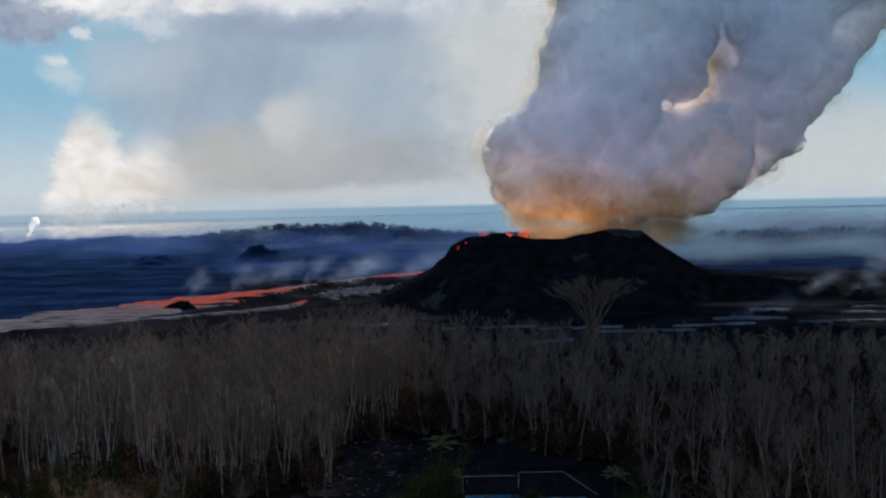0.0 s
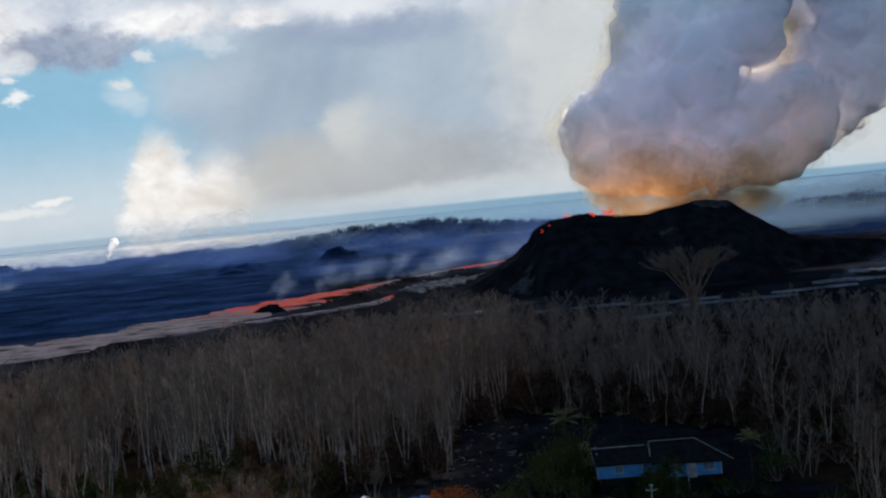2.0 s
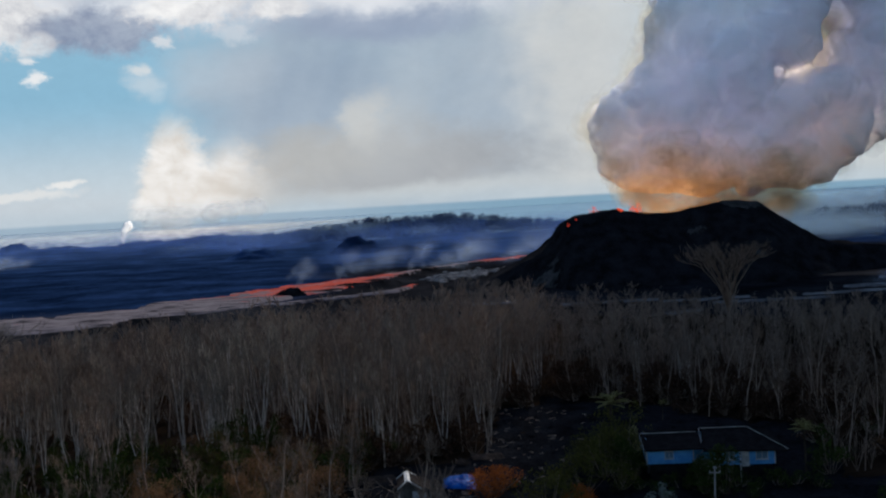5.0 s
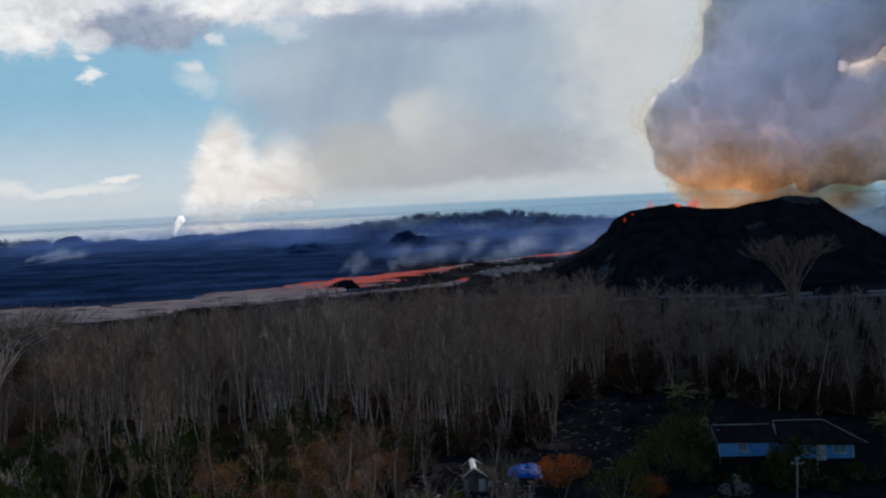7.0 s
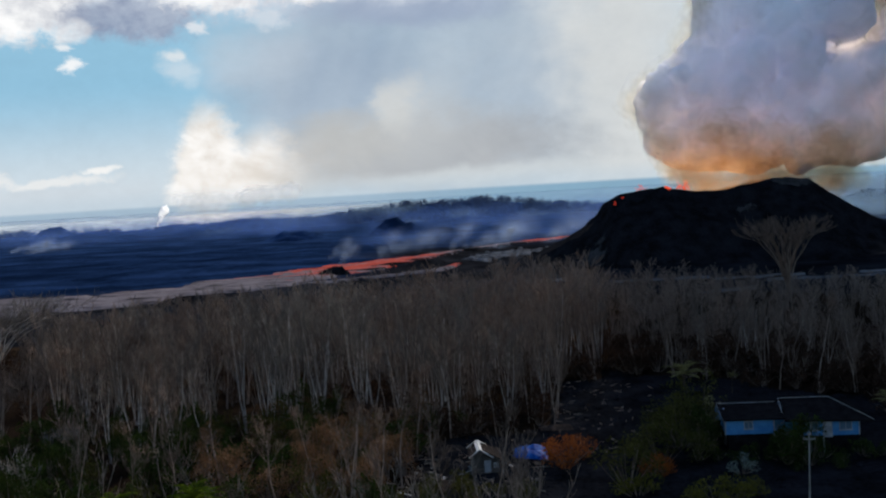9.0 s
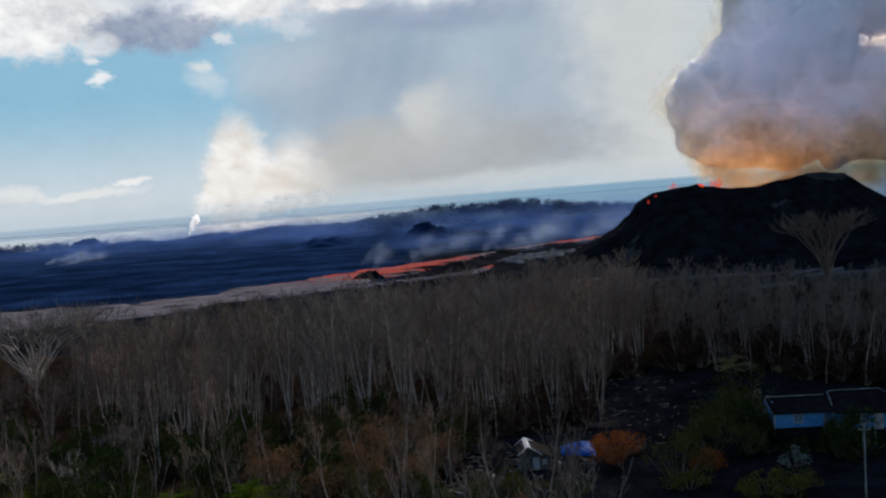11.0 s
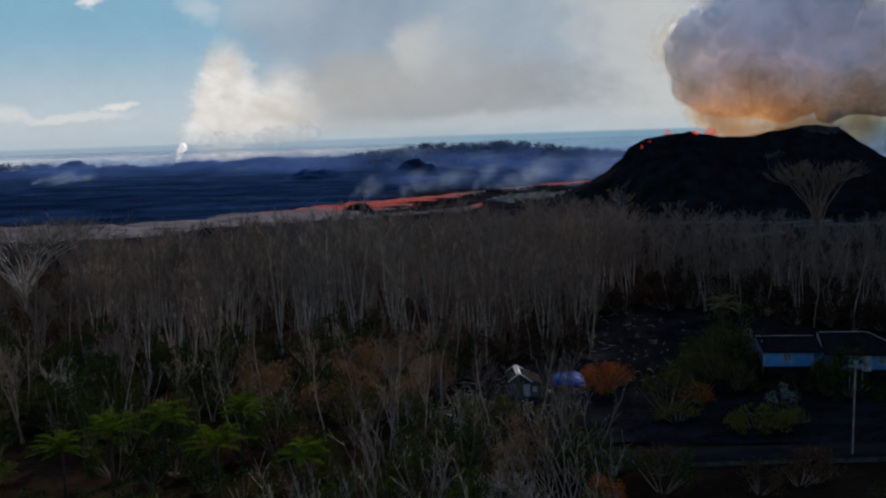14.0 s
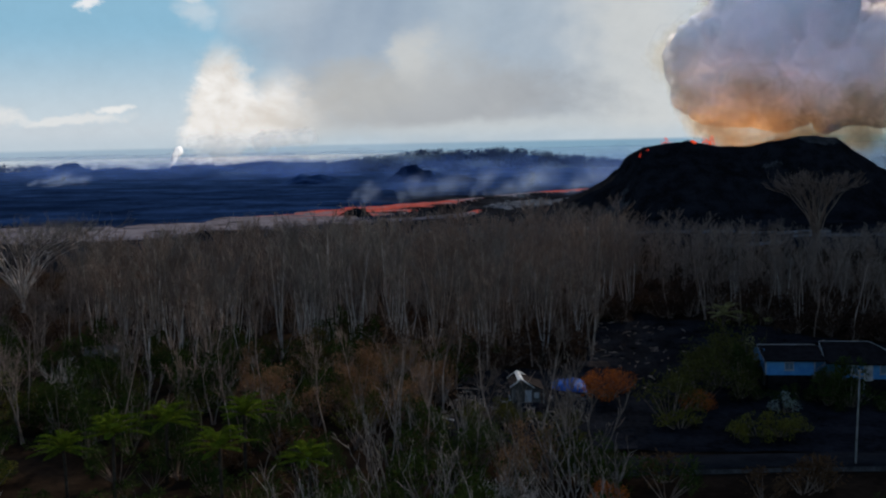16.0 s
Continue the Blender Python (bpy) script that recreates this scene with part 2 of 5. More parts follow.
M_GLOW = M_GLOW.done(M_GLOW.node("ShaderNodeEmission", Color=M_GLOW.mix(M_GLOW.noise(M_GLOW.place(), 0.6), (0.9, 0.04, 0.015, 1), (1.0, 0.16, 0.05, 1)), Strength=1.0))


def smoke_material(name, dark, light, alpha, scale, soft=0.5, tint=(1.0, 1.0, 1.0)):
    """Thin smoke: pale scattering matter, torn open by noise; tint is the light that it lets through."""
    g = Graph(name)
    p = g.place()
    n = g.noise(p, scale, 5, 0.6, 0.5)
    a = g.math("MULTIPLY", g.smooth(n, 0.5 - soft * 0.4, 0.5 + soft * 0.4), alpha)
    c = g.mix(g.noise(p, scale * 0.6, 3), (*dark, 1), (*light, 1))
    body = g.blend(0.65, g.node("ShaderNodeBsdfDiffuse", Color=c), g.node("ShaderNodeBsdfTranslucent", Color=c))
    film = g.mix(g.math("DIVIDE", a, alpha), (1, 1, 1, 1), (*tint, 1))
    return g.done(g.blend(a, g.node("ShaderNodeBsdfTransparent", Color=film), body))


M_STEAM = Graph("white_steam")
M_STEAM = M_STEAM.done(M_STEAM.surface(M_STEAM.mix(M_STEAM.noise(M_STEAM.place(), 0.05, 3), (0.975, 0.955, 0.925, 1), (1.0, 0.985, 0.96, 1)), 1.0, None, 0.0, Subsurface_Weight=1.0, Subsurface_Scale=150.0, Subsurface_Radius=(1.0, 0.98, 0.95), Specular_IOR_Level=0.0))
M_STEAMVEIL = smoke_material("thin_steam", (0.96, 0.945, 0.92), (1.0, 0.99, 0.975), 0.075, 0.018, 1.7)
M_WISP = smoke_material("pale_fume", (0.46, 0.62, 0.98), (0.72, 0.84, 1.0), 0.016, 0.30, 0.8)
M_HAZE = smoke_material("blue_fume", (0.08, 0.17, 0.52), (0.18, 0.30, 0.68), 0.030, 0.02, 0.8)
M_FARHAZE = smoke_material("far_blue_haze", (0.25, 0.39, 0.54), (0.36, 0.50, 0.64), 0.085, 0.02, 0.9)
# Tan and golden fume hold warm backlight in their colour and tint.
M_TAN = smoke_material("tan_fume", (0.90, 0.76, 0.64), (0.98, 0.91, 0.80), 0.055, 0.16, 1.4, (0.995, 0.984, 0.964))
M_VEIL = smoke_material("grey_fume", (0.88, 0.89, 0.96), (0.96, 0.96, 0.99), 0.055, 0.17, 0.8)
M_FRINGE = smoke_material("golden_fume", (0.92, 0.82, 0.70), (0.98, 0.93, 0.84), 0.032, 0.34, 0.8, (0.998, 0.993, 0.982))


def plume_material():
    """Fume: warm glow painted tan low down, blue-grey vapour above."""
    g = Graph("glow_tinted_fume")
    p = g.place()
    n = g.noise(p, 0.022, 5, 0.6, 0.4)
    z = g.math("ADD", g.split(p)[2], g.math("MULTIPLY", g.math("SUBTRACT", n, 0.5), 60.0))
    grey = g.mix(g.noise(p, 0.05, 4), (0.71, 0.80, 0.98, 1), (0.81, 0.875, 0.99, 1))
    # Mauve, then tan towards the crater: the glow is put into the colour.
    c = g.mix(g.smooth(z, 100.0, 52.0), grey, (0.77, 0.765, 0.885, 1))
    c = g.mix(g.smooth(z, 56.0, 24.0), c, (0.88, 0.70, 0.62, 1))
    s = g.surface(c, 1.0, None, 0.0, Subsurface_Weight=1.0, Subsurface_Scale=38.0, Subsurface_Radius=(1.0, 0.97, 0.96), Specular_IOR_Level=0.0)
    return g.done(s)


M_PLUME = plume_material()



def sea_material():
    """Calm pale water by the shore, blue water farther out with haze painted in."""
    g = Graph("sea_water")
    p = g.place()
    n = g.noise(g.scaled(p, 0.3, 1, 1), 0.05, 4, 0.6)
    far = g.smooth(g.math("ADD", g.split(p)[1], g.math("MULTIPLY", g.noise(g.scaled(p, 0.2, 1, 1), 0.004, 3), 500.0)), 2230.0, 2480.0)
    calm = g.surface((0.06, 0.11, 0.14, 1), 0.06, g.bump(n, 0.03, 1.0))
    # Matt outer water; haze is in its colour, greyer towards the left.
    hazed_water = g.surface(g.mix(g.smooth(g.split(p)[0], -700.0, -100.0), (0.44, 0.54, 0.61, 1), (0.28, 0.44, 0.55, 1)), 0.9, g.bump(n, 0.1, 1.0), Specular_IOR_Level=0.0)
    return g.done(g.blend(g.math("MAXIMUM", g.math("MULTIPLY", far, 0.95), g.math("MULTIPLY", g.smooth(g.split(p)[0], -500.0, -150.0), 0.95)), calm, hazed_water))


M_SEA = sea_material()


def backdrop_material():
    """Cloudy sky by bearing and height in degrees: blue gap, rain veil, bright cumulus and a drifting veil of steam."""
    g = Graph("cloudy_sky")
    uv = g.split(g.coords("UV"))
    az = g.math("MULTIPLY", uv[0], 100.0)
    el = g.math("MULTIPLY", uv[1], 100.0)
    v = g.nt.nodes.new("ShaderNodeCombineXYZ")
    g.put(v.inputs[0], az)
    g.put(v.inputs[1], g.math("MULTIPLY", el, 1.5))
    v = v.outputs[0]
    n1, n2, n3 = g.noise(v, 0.13, 5, 0.55), g.noise(v, 0.5, 6, 0.62), g.noise(g.scaled(v, 1, 1, 1), 0.23, 6, 0.6, 0.5)
    m1 = g.noise(g.scaled(v, -1.3, 1.1, 1), 0.16, 5, 0.55)

    def wob(axis, a, b, fa, fb):
        return g.math("ADD", axis, g.math("ADD", g.math("MULTIPLY", g.math("SUBTRACT", fa, 0.5), a), g.math("MULTIPLY", g.math("SUBTRACT", fb, 0.5), b)))

    azw, elw = wob(az, 3.6, 2.4, n1, n2), wob(el, 1.6, 1.5, m1, n3)

    fray = g.noise(g.scaled(v, 1.1, 0.9, 1), 1.1, 8, 0.65)

    def oval(cx, cy, rx, ry, soft, rag=0.0):
        dx = g.math("DIVIDE", g.math("SUBTRACT", azw, cx), rx)
        dy = g.math("DIVIDE", g.math("SUBTRACT", elw, cy), ry)
        d = g.math("SQRT", g.math("ADD", g.math("MULTIPLY", dx, dx), g.math("MULTIPLY", dy, dy)))
        if rag:
            d = g.math("ADD", d, g.math("MULTIPLY", g.math("SUBTRACT", fray, 0.5), rag))
        return g.smooth(d, 1 + soft, 1 - soft)

    c = g.mix(g.smooth(el, 0.5, 6.0), lin(203, 215, 221), lin(146, 190, 214))
    c = g.mix(g.smooth(el, 9.0, 30.0), c, lin(120, 160, 200))
    stir = g.math("ADD", g.math("MULTIPLY", g.math("SUBTRACT", fray, 0.5), 1.1), g.math("MULTIPLY", g.math("SUBTRACT", n2, 0.5), 1.6))
    azs, els = g.math("ADD", az, g.math("MULTIPLY", stir, 0.9)), g.math("ADD", el, g.math("MULTIPLY", stir, 0.7))

    def hump(centre, height, width):
        """Height of a rounded cloud top over a bearing."""
        d = g.math("DIVIDE", g.math("SUBTRACT", azs, centre), width)
        return g.math("SUBTRACT", height, g.math("MULTIPLY", d, d))

    west = g.math("SUBTRACT", azs, g.math("ADD", -20.5, g.math("MULTIPLY", g.math("ADD", el, 1.4), 0.30)))
    crown = g.math("MAXIMUM", hump(-17.7, 4.3, 1.25), g.math("MAXIMUM", hump(-14.6, 2.9, 1.7), hump(-11.5, 2.4, 2.8)))
    foot = g.math("ADD", g.math("MULTIPLY", g.smooth(azs, -19.2, -14.5), 1.0), -1.55)
    column = g.math("MULTIPLY", g.smooth(west, -0.30, 0.55), g.smooth(g.math("SUBTRACT", crown, els), -1.1, 1.1))
    column = g.math("MULTIPLY", column, g.smooth(g.math("SUBTRACT", els, foot), -0.3, 0.6))
    column = g.math("MULTIPLY", column, g.smooth(azs, -9.5, -15.5))
    lit = g.smooth(g.math("ADD", g.math("MULTIPLY", fray, 0.25), g.math("ADD", g.math("MULTIPLY", n2, 0.35), g.math("MULTIPLY", n3, 0.4))), 0.36, 0.62)
    white = g.mix(lit, lin(206, 208, 212), lin(255, 254, 250))
    dusk = g.mix(lit, lin(132, 144, 170), lin(168, 178, 194))
    slant = g.nt.nodes.new("ShaderNodeCombineXYZ")
    g.put(slant.inputs[0], g.math("ADD", az, g.math("MULTIPLY", el, -0.35)))
    g.put(slant.inputs[1], g.math("MULTIPLY", el, 0.12))
    rain = g.math("ADD", g.math("MULTIPLY", g.smooth(g.noise(slant.outputs[0], 0.30, 2, 0.5), 0.25, 0.75), 0.5), g.math("MULTIPLY", g.smooth(n1, 0.3, 0.7), 0.5))
    veil = g.mix(rain, lin(158, 174, 190), lin(184, 195, 204))
    layers = [
        (oval(4, 5, 8, 9, 0.6), 0.85, lin(205, 211, 213)),
        (oval(-5.6, 5.4, 10.6, 5.6, 0.28), 0.9, veil),
        (oval(-11.6, 5.6, 4.2, 2.2, 0.6), 0.6, g.mix(rain, lin(146, 163, 184), lin(168, 182, 196))),
        (oval(-15.6, 6.6, 2.6, 1.2, 0.8), 0.5, lin(196, 206, 214)),
        (oval(3.6, 6.0, 2.8, 9, 0.8), 0.8, g.mix(rain, lin(206, 209, 207), lin(222, 222, 216))),
        (oval(-14, 12.2, 26, 3.2, 0.25, 0.5), 0.95, g.mix(lit, lin(188, 197, 210), lin(222, 226, 231))),
        (oval(-7.0, 8.9, 5.2, 0.75, 0.6, 0.5), 0.85, g.mix(n3, lin(140, 156, 182), lin(164, 176, 194))),
        (oval(-26.8, 9.7, 4.4, 1.75, 0.35, 1.5), 0.97, white),
        (oval(-20.6, 8.95, 3.5, 1.15, 0.35, 0.9), 0.95, dusk),
        (oval(-23.6, 8.3, 0.8, 0.5, 0.5, 1.2), 0.7, white),
        (oval(-16.3, 10.0, 2.4, 0.8, 0.45, 2.0), 0.97, white),
        (oval(-11.8, 9.8, 1.5, 0.55, 0.45, 2.0), 0.95, white),
        (oval(-17.0, 8.3, 0.5, 0.3, 0.6, 1.6), 0.7, lin(236, 236, 236)),
        (oval(-14.0, 8.7, 0.8, 0.5, 0.6, 1.8), 0.5, lin(228, 231, 234)),
        (oval(-8.0, 10.4, 2.6, 0.5, 0.6, 1.4), 0.7, lin(236, 238, 240)),
        (oval(-23.7, 6.65, 0.46, 0.36, 0.5, 1.2), 0.92, lin(246, 246, 244)),
        (oval(-23.9, 7.5, 0.44, 0.15, 0.6, 1.0), 0.85, lin(238, 240, 240)),
        (oval(-19.0, 7.2, 0.45, 0.25, 0.7, 1.2), 0.7, lin(232, 232, 228)),
        (oval(-19.2, 6.3, 0.8, 0.7, 0.8, 1.0), 0.55, lin(218, 226, 230)),
        (oval(-30, 0.1, 10.4, 1.1, 0.5, 0.6), 0.8, lin(204, 212, 217)),
        (oval(-25.4, 1.15, 2.6, 0.26, 0.5, 1.8), 0.75, lin(236, 236, 232)),
        (oval(-22.9, 1.55, 0.75, 0.18, 0.5, 1.2), 0.9, lin(244, 243, 238)),
        (oval(-28.6, 1.2, 0.9, 0.3, 0.6, 1.6), 0.6, lin(238, 238, 234)),
        (oval(-7.0, 1.7, 7.8, 1.9, 0.5, 0.4), 0.85, g.mix(n3, lin(160, 164, 168), lin(186, 187, 186))),
        (oval(-10.2, 2.4, 2.6, 1.3, 0.7, 0.8), 0.55, lin(196, 196, 191)),
        (oval(-7.6, 4.1, 1.0, 1.2, 0.75, 1.0), 0.8, lin(210, 211, 207)),
        (oval(-6.2, 3.3, 1.8, 1.6, 0.8, 0.8), 0.4, lin(198, 201, 200)),
        (oval(-4.6, 0.25, 6.0, 0.45, 0.7, 0.6), 0.7, lin(208, 214, 214)),
        (column, 0.97, g.mix(g.smooth(g.math("ADD", azs, g.math("MULTIPLY", els, -0.5)), -16.5, -11.0), g.mix(g.smooth(g.math("ADD", n3, g.math("MULTIPLY", n2, 0.5)), 0.58, 0.92), lin(226, 219, 208), lin(252, 249, 243)), lin(190, 188, 182))),
        (oval(22, 1.5, 9, 3.0, 0.6), 0.8, lin(206, 210, 208)),
    ]
    for mask, amount, colour in layers:
        c = g.mix(g.math("MULTIPLY", mask, amount), c, colour)
    c = g.mix(g.math("MULTIPLY", g.smooth(el, 0.6, -0.4), 0.5), c, lin(186, 203, 214))
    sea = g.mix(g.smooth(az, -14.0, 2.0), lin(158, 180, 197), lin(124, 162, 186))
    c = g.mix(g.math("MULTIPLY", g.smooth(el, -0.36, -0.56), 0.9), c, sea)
    shade = g.math("ADD", 0.88, g.math("ADD", g.math("MULTIPLY", n3, 0.12), g.math("MULTIPLY", fray, 0.12)))
    m = g.nt.nodes.new("ShaderNodeVectorMath")
    m.operation = "MULTIPLY"
    g.put(m.inputs[0], c)
    m.inputs[1].default_value = (1.055, 1.0, 0.935)
    return g.done(g.node("ShaderNodeEmission", Color=m.outputs[0], Strength=g.math("MULTIPLY", shade, SKY_GLOW)))


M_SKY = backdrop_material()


# ---- mesh helpers ----
def mesh_object(name, verts, faces, material, parent=None, smooth=False):
    me = bpy.data.meshes.new(name)
    me.from_pydata([tuple(v) for v in verts], [], [tuple(f) for f in faces])
    me.materials.append(material)
    if smooth:
        me.polygons.foreach_set("use_smooth", [True] * len(me.polygons))
    me.update()
    ob = new(name, me)
    ob.parent = parent
    return ob


def part(name, bm, material, parent, label=""):
    me = bpy.data.meshes.new(name)
    bm.to_mesh(me)
    bm.free()
    me.materials.append(material)
    ob = new(name, me)
    ob.parent = parent
    return tagged(ob, label)


def thing(name, m, label, category, group="", kind=""):
    ob = new(name)
    ob.matrix_basis = m
    return tagged(ob, label, category, group, kind)


def box(bm, x0, x1, y0, y1, z0, z1, bevel=0.0):
    vs = bmesh.ops.create_cube(bm, size=1.0)["verts"]
    for v in vs:
        v.co = Vector((x0 + (v.co.x + 0.5) * (x1 - x0), y0 + (v.co.y + 0.5) * (y1 - y0), z0 + (v.co.z + 0.5) * (z1 - z0)))
    if bevel:
        bmesh.ops.bevel(bm, geom=list({e for v in vs for e in v.link_edges}), offset=bevel, segments=1, affect="EDGES")
    return bm


def boxed(name, dims, material, parent, label="", bevel=0.012):
    return part(name, box(bmesh.new(), *dims, bevel=bevel), material, parent, label)


def fbm(x, y, scale, octaves=4):
    return noise.fractal(Vector((x * scale, y * scale, 3.7)), 0.9, 2.1, octaves)


def heightfield(name, xs, ys, height, material, parent=None, smooth=True):
    verts = [(x, y, height(x, y)) for y in ys for x in xs]
    w = len(xs)
    faces = [(j * w + i, j * w + i + 1, (j + 1) * w + i + 1, (j + 1) * w + i) for j in range(len(ys) - 1) for i in range(w - 1)]
    return mesh_object(name, verts, faces, material, parent, smooth)


def spread(lo, hi, n):
    return [lo + (hi - lo) * k / (n - 1) for k in range(n)]


def curve_at(points, x):
    if x <= points[0][0]:
        return points[0][1]
    for (a, za), (b, zb) in zip(points, points[1:]):
        if x <= b:
            f = (x - a) / (b - a)
            return za + (zb - za) * f
    return points[-1][1]


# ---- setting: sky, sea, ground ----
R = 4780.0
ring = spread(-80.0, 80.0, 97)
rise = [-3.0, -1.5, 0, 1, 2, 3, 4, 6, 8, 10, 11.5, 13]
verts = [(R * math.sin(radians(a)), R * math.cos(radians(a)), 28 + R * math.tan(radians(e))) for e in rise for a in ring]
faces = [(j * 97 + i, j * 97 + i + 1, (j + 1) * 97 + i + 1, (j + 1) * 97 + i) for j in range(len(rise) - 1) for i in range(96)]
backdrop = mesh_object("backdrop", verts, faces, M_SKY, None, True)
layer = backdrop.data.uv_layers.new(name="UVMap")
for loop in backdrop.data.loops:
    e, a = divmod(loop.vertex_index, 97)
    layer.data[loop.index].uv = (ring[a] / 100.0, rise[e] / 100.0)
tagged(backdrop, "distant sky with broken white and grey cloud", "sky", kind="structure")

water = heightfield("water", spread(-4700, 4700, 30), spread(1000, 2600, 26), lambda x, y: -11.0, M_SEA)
tagged(water, "pale grey-blue sea beyond the lava coast", "sea", kind="structure")


def ground_z(x, y):
    far = max(0.0, y - 420.0)
    z = -0.0068 * min(far, 1080.0)
    if y > 1015:
        z -= (y - 1015) * 0.05
    return z


gx = sorted({*spread(-4600, -400, 12), *spread(-400, 400, 81), *spread(400, 4600, 12)})
gy = sorted({*spread(-4600, -50, 14), *spread(-50, 420, 95), *spread(420, 1480, 40), *spread(1480, 1700, 8)})
ground = heightfield("ground", gx, gy, lambda x, y: ground_z(x, y) + 0.25 * fbm(x, y, 0.05, 3) - 0.1, M_SOIL)
tagged(ground, "dark cindery forest floor strewn with leaf litter", "ground", kind="structure")

EDGE = [(-400, 160), (-80, 174), (-56, 186), (-28, 202), (-2, 222), (25, 215), (51, 192), (64, 184), (120, 178), (400, 170)]


def field_z(x, y):
    edge = curve_at(EDGE, x) + 20 + 8 * fbm(x, y, 0.03, 2)
    inside = min(1.0, max(0.0, (y - edge) / 14.0))
    rough = 0.34 * fbm(x, y, 0.045, 4) + 0.25 * abs(fbm(x + 50, y, 0.16, 3)) + 0.4 * fbm(x, y, 0.012, 3)
    rough *= 1.0 + 0.3 * min(1.0, max(0.0, (y - 330.0) / 80.0))
    return ground_z(x, y) - 0.6 + inside * (1.5 + rough)


fx = sorted({*spread(-700, -170, 60), *spread(-170, 180, 190), *spread(180, 700, 50)})
fy = sorted({*spread(160, 460, 150), *spread(460, 800, 60), *spread(800, 1475, 50)})
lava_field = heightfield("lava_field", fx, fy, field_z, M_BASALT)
tagged(lava_field, "dark crust of cooled rough lava, tinted blue with haze", "lava field", kind="structure")

# ---- the cone ----
RIM = [(-18, 0.4), (-8, 3.4), (0, 6.5), (6.8, 10.2), (11.2, 14.4), (13.6, 18.1), (15.9, 19.1), (20.6, 20.4), (28.7, 21.6), (36.7, 19.9), (44.8, 19.7),
       (52.8, 20.8), (60.1, 22.3), (68.8, 21.2), (73.4, 17.7), (79.6, 13.6), (85.7, 9.9), (90.4, 8.3), (106, 6.9), (113, 6.0), (120, 3.8), (126, 0.0)]


def cone_z(x, y):
    top = curve_at(RIM, x)
    crest = 314.0
    if y < crest:
        f = (y - (crest - 36.0 * max(0.35, top / 21.0))) / (36.0 * max(0.35, top / 21.0))
        f = max(-0.1, f)
        z = top * (f ** 1.15 if f > 0 else f)
    else:
        d = y - crest
        bowl = min(1.0, max(0.0, 1 - abs(x - 42) / 34.0)) ** 0.5
        z = top * max(-0.1, 1 - max(0.0, d - 36) / 40.0) - bowl * 12.0 * max(0.0, math.sin(min(1.0, d / 36.0) * math.pi))
        z -= 1.2 * min(1.0, d / 8.0)
    amount = min(1.0, max(0.0, z / 6.0)) * min(1.0, max(0.5, abs(y - crest) / 6.0))
    return z + amount * (0.8 * fbm(x, y, 0.09, 4) + 0.5 * fbm(x, y, 0.35, 3)) - 0.4


cone = thing("volcanic_cone", pose(0, 0, 0), "black cinder and spatter cone with a broken rim", "volcanic cone")
heightfield("flank", spread(-22, 128, 200), spread(272, 392, 130), cone_z, M_CINDER, cone)


def patch(name, x, y, rx, ry, lift, material, label, seed):
    """A ragged crust lying on the cone's flank."""
    xs, ys = spread(x - rx, x + rx, 26), spread(y - ry, y + ry, 20)

    def z(px, py):
        d = math.hypot((px - x) / rx, (py - y) / ry) + 0.5 * fbm(px + seed, py, 2.2 / rx, 3)
        return cone_z(px, py) + (lift if d < 0.75 else -0.6)

    tagged(heightfield(name, xs, ys, z, material, cone), label)


patch("rim_crust", 63, 313, 6.0, 2.4, 0.25, M_SCREE, "pale sulphur-crusted rim", 1)
patch("lava_spill", 30, 313.6, 1.0, 0.8, 0.2, M_GLOW, "glowing red spatter on the rim", 6)
for k, (x, y, rx, ry) in enumerate(((15.0, 311.8, 0.5, 0.9), (17.2, 312.8, 0.55, 0.4))):
    patch("lava_spill", x, y, rx, ry, 0.12, M_EMBER, "dull red spatter trickling over the rim", 11 + k)
patch("pale_scree", 8, 300, 5.0, 7.0, 0.12, M_SCREE, "pale grey scree streak", 2)
patch("pale_scree", 50, 305, 3.0, 2.0, 0.12, M_SCREE, "pale grey scree spot", 3)
patch("pale_scree", 64, 292, 2.0, 1.6, 0.12, M_SCREE, "pale grey scree spot", 4)


# ---- lava river ----
def ribbon(name, line, z, material, parent=None, steps=10, across=8, rough=0.15, edge=0.0):
    pts = []
    for (x0, y0, w0), (x1, y1, w1) in zip(line, line[1:]):
        for k in range(steps):
            f = k / steps
            pts.append((x0 + (x1 - x0) * f, y0 + (y1 - y0) * f, w0 + (w1 - w0) * f))
    pts.append(line[-1])
    for _ in range(6):
        pts = [pts[0]] + [tuple((a[i] + 2 * b[i] + c[i]) / 4 for i in range(3)) for a, b, c in zip(pts, pts[1:], pts[2:])] + [pts[-1]]
    verts, uvs = [], []
    for k, (x, y, w) in enumerate(pts):
        a, b = pts[max(0, k - 1)], pts[min(len(pts) - 1, k + 1)]
        t = Vector((b[0] - a[0], b[1] - a[1], 0)).normalized()
        side = Vector((-t.y, t.x, 0))
        for q in range(across + 1):
            o = (q / across - 0.5) * w * (1 + edge * fbm(x + (99 if q * 2 > across else 0), y, 0.11, 3))
            verts.append((x + side.x * o, y + side.y * o, z - (1.8 if q in (0, across) else 0.0) + ground_z(x, y) + rough * fbm(x + o, y, 0.3, 2)))
            uvs.append((k / (len(pts) - 1), q / across))
    n = across + 1
    faces = [(k * n + q, k * n + q + 1, (k + 1) * n + q + 1, (k + 1) * n + q) for k in range(len(pts) - 1) for q in range(across)]
    ob = mesh_object(name, verts, faces, material, parent, True)
    uv = ob.data.uv_layers.new(name="UVMap")
    for loop in ob.data.loops:
        uv.data[loop.index].uv = uvs[loop.vertex_index]
    return ob


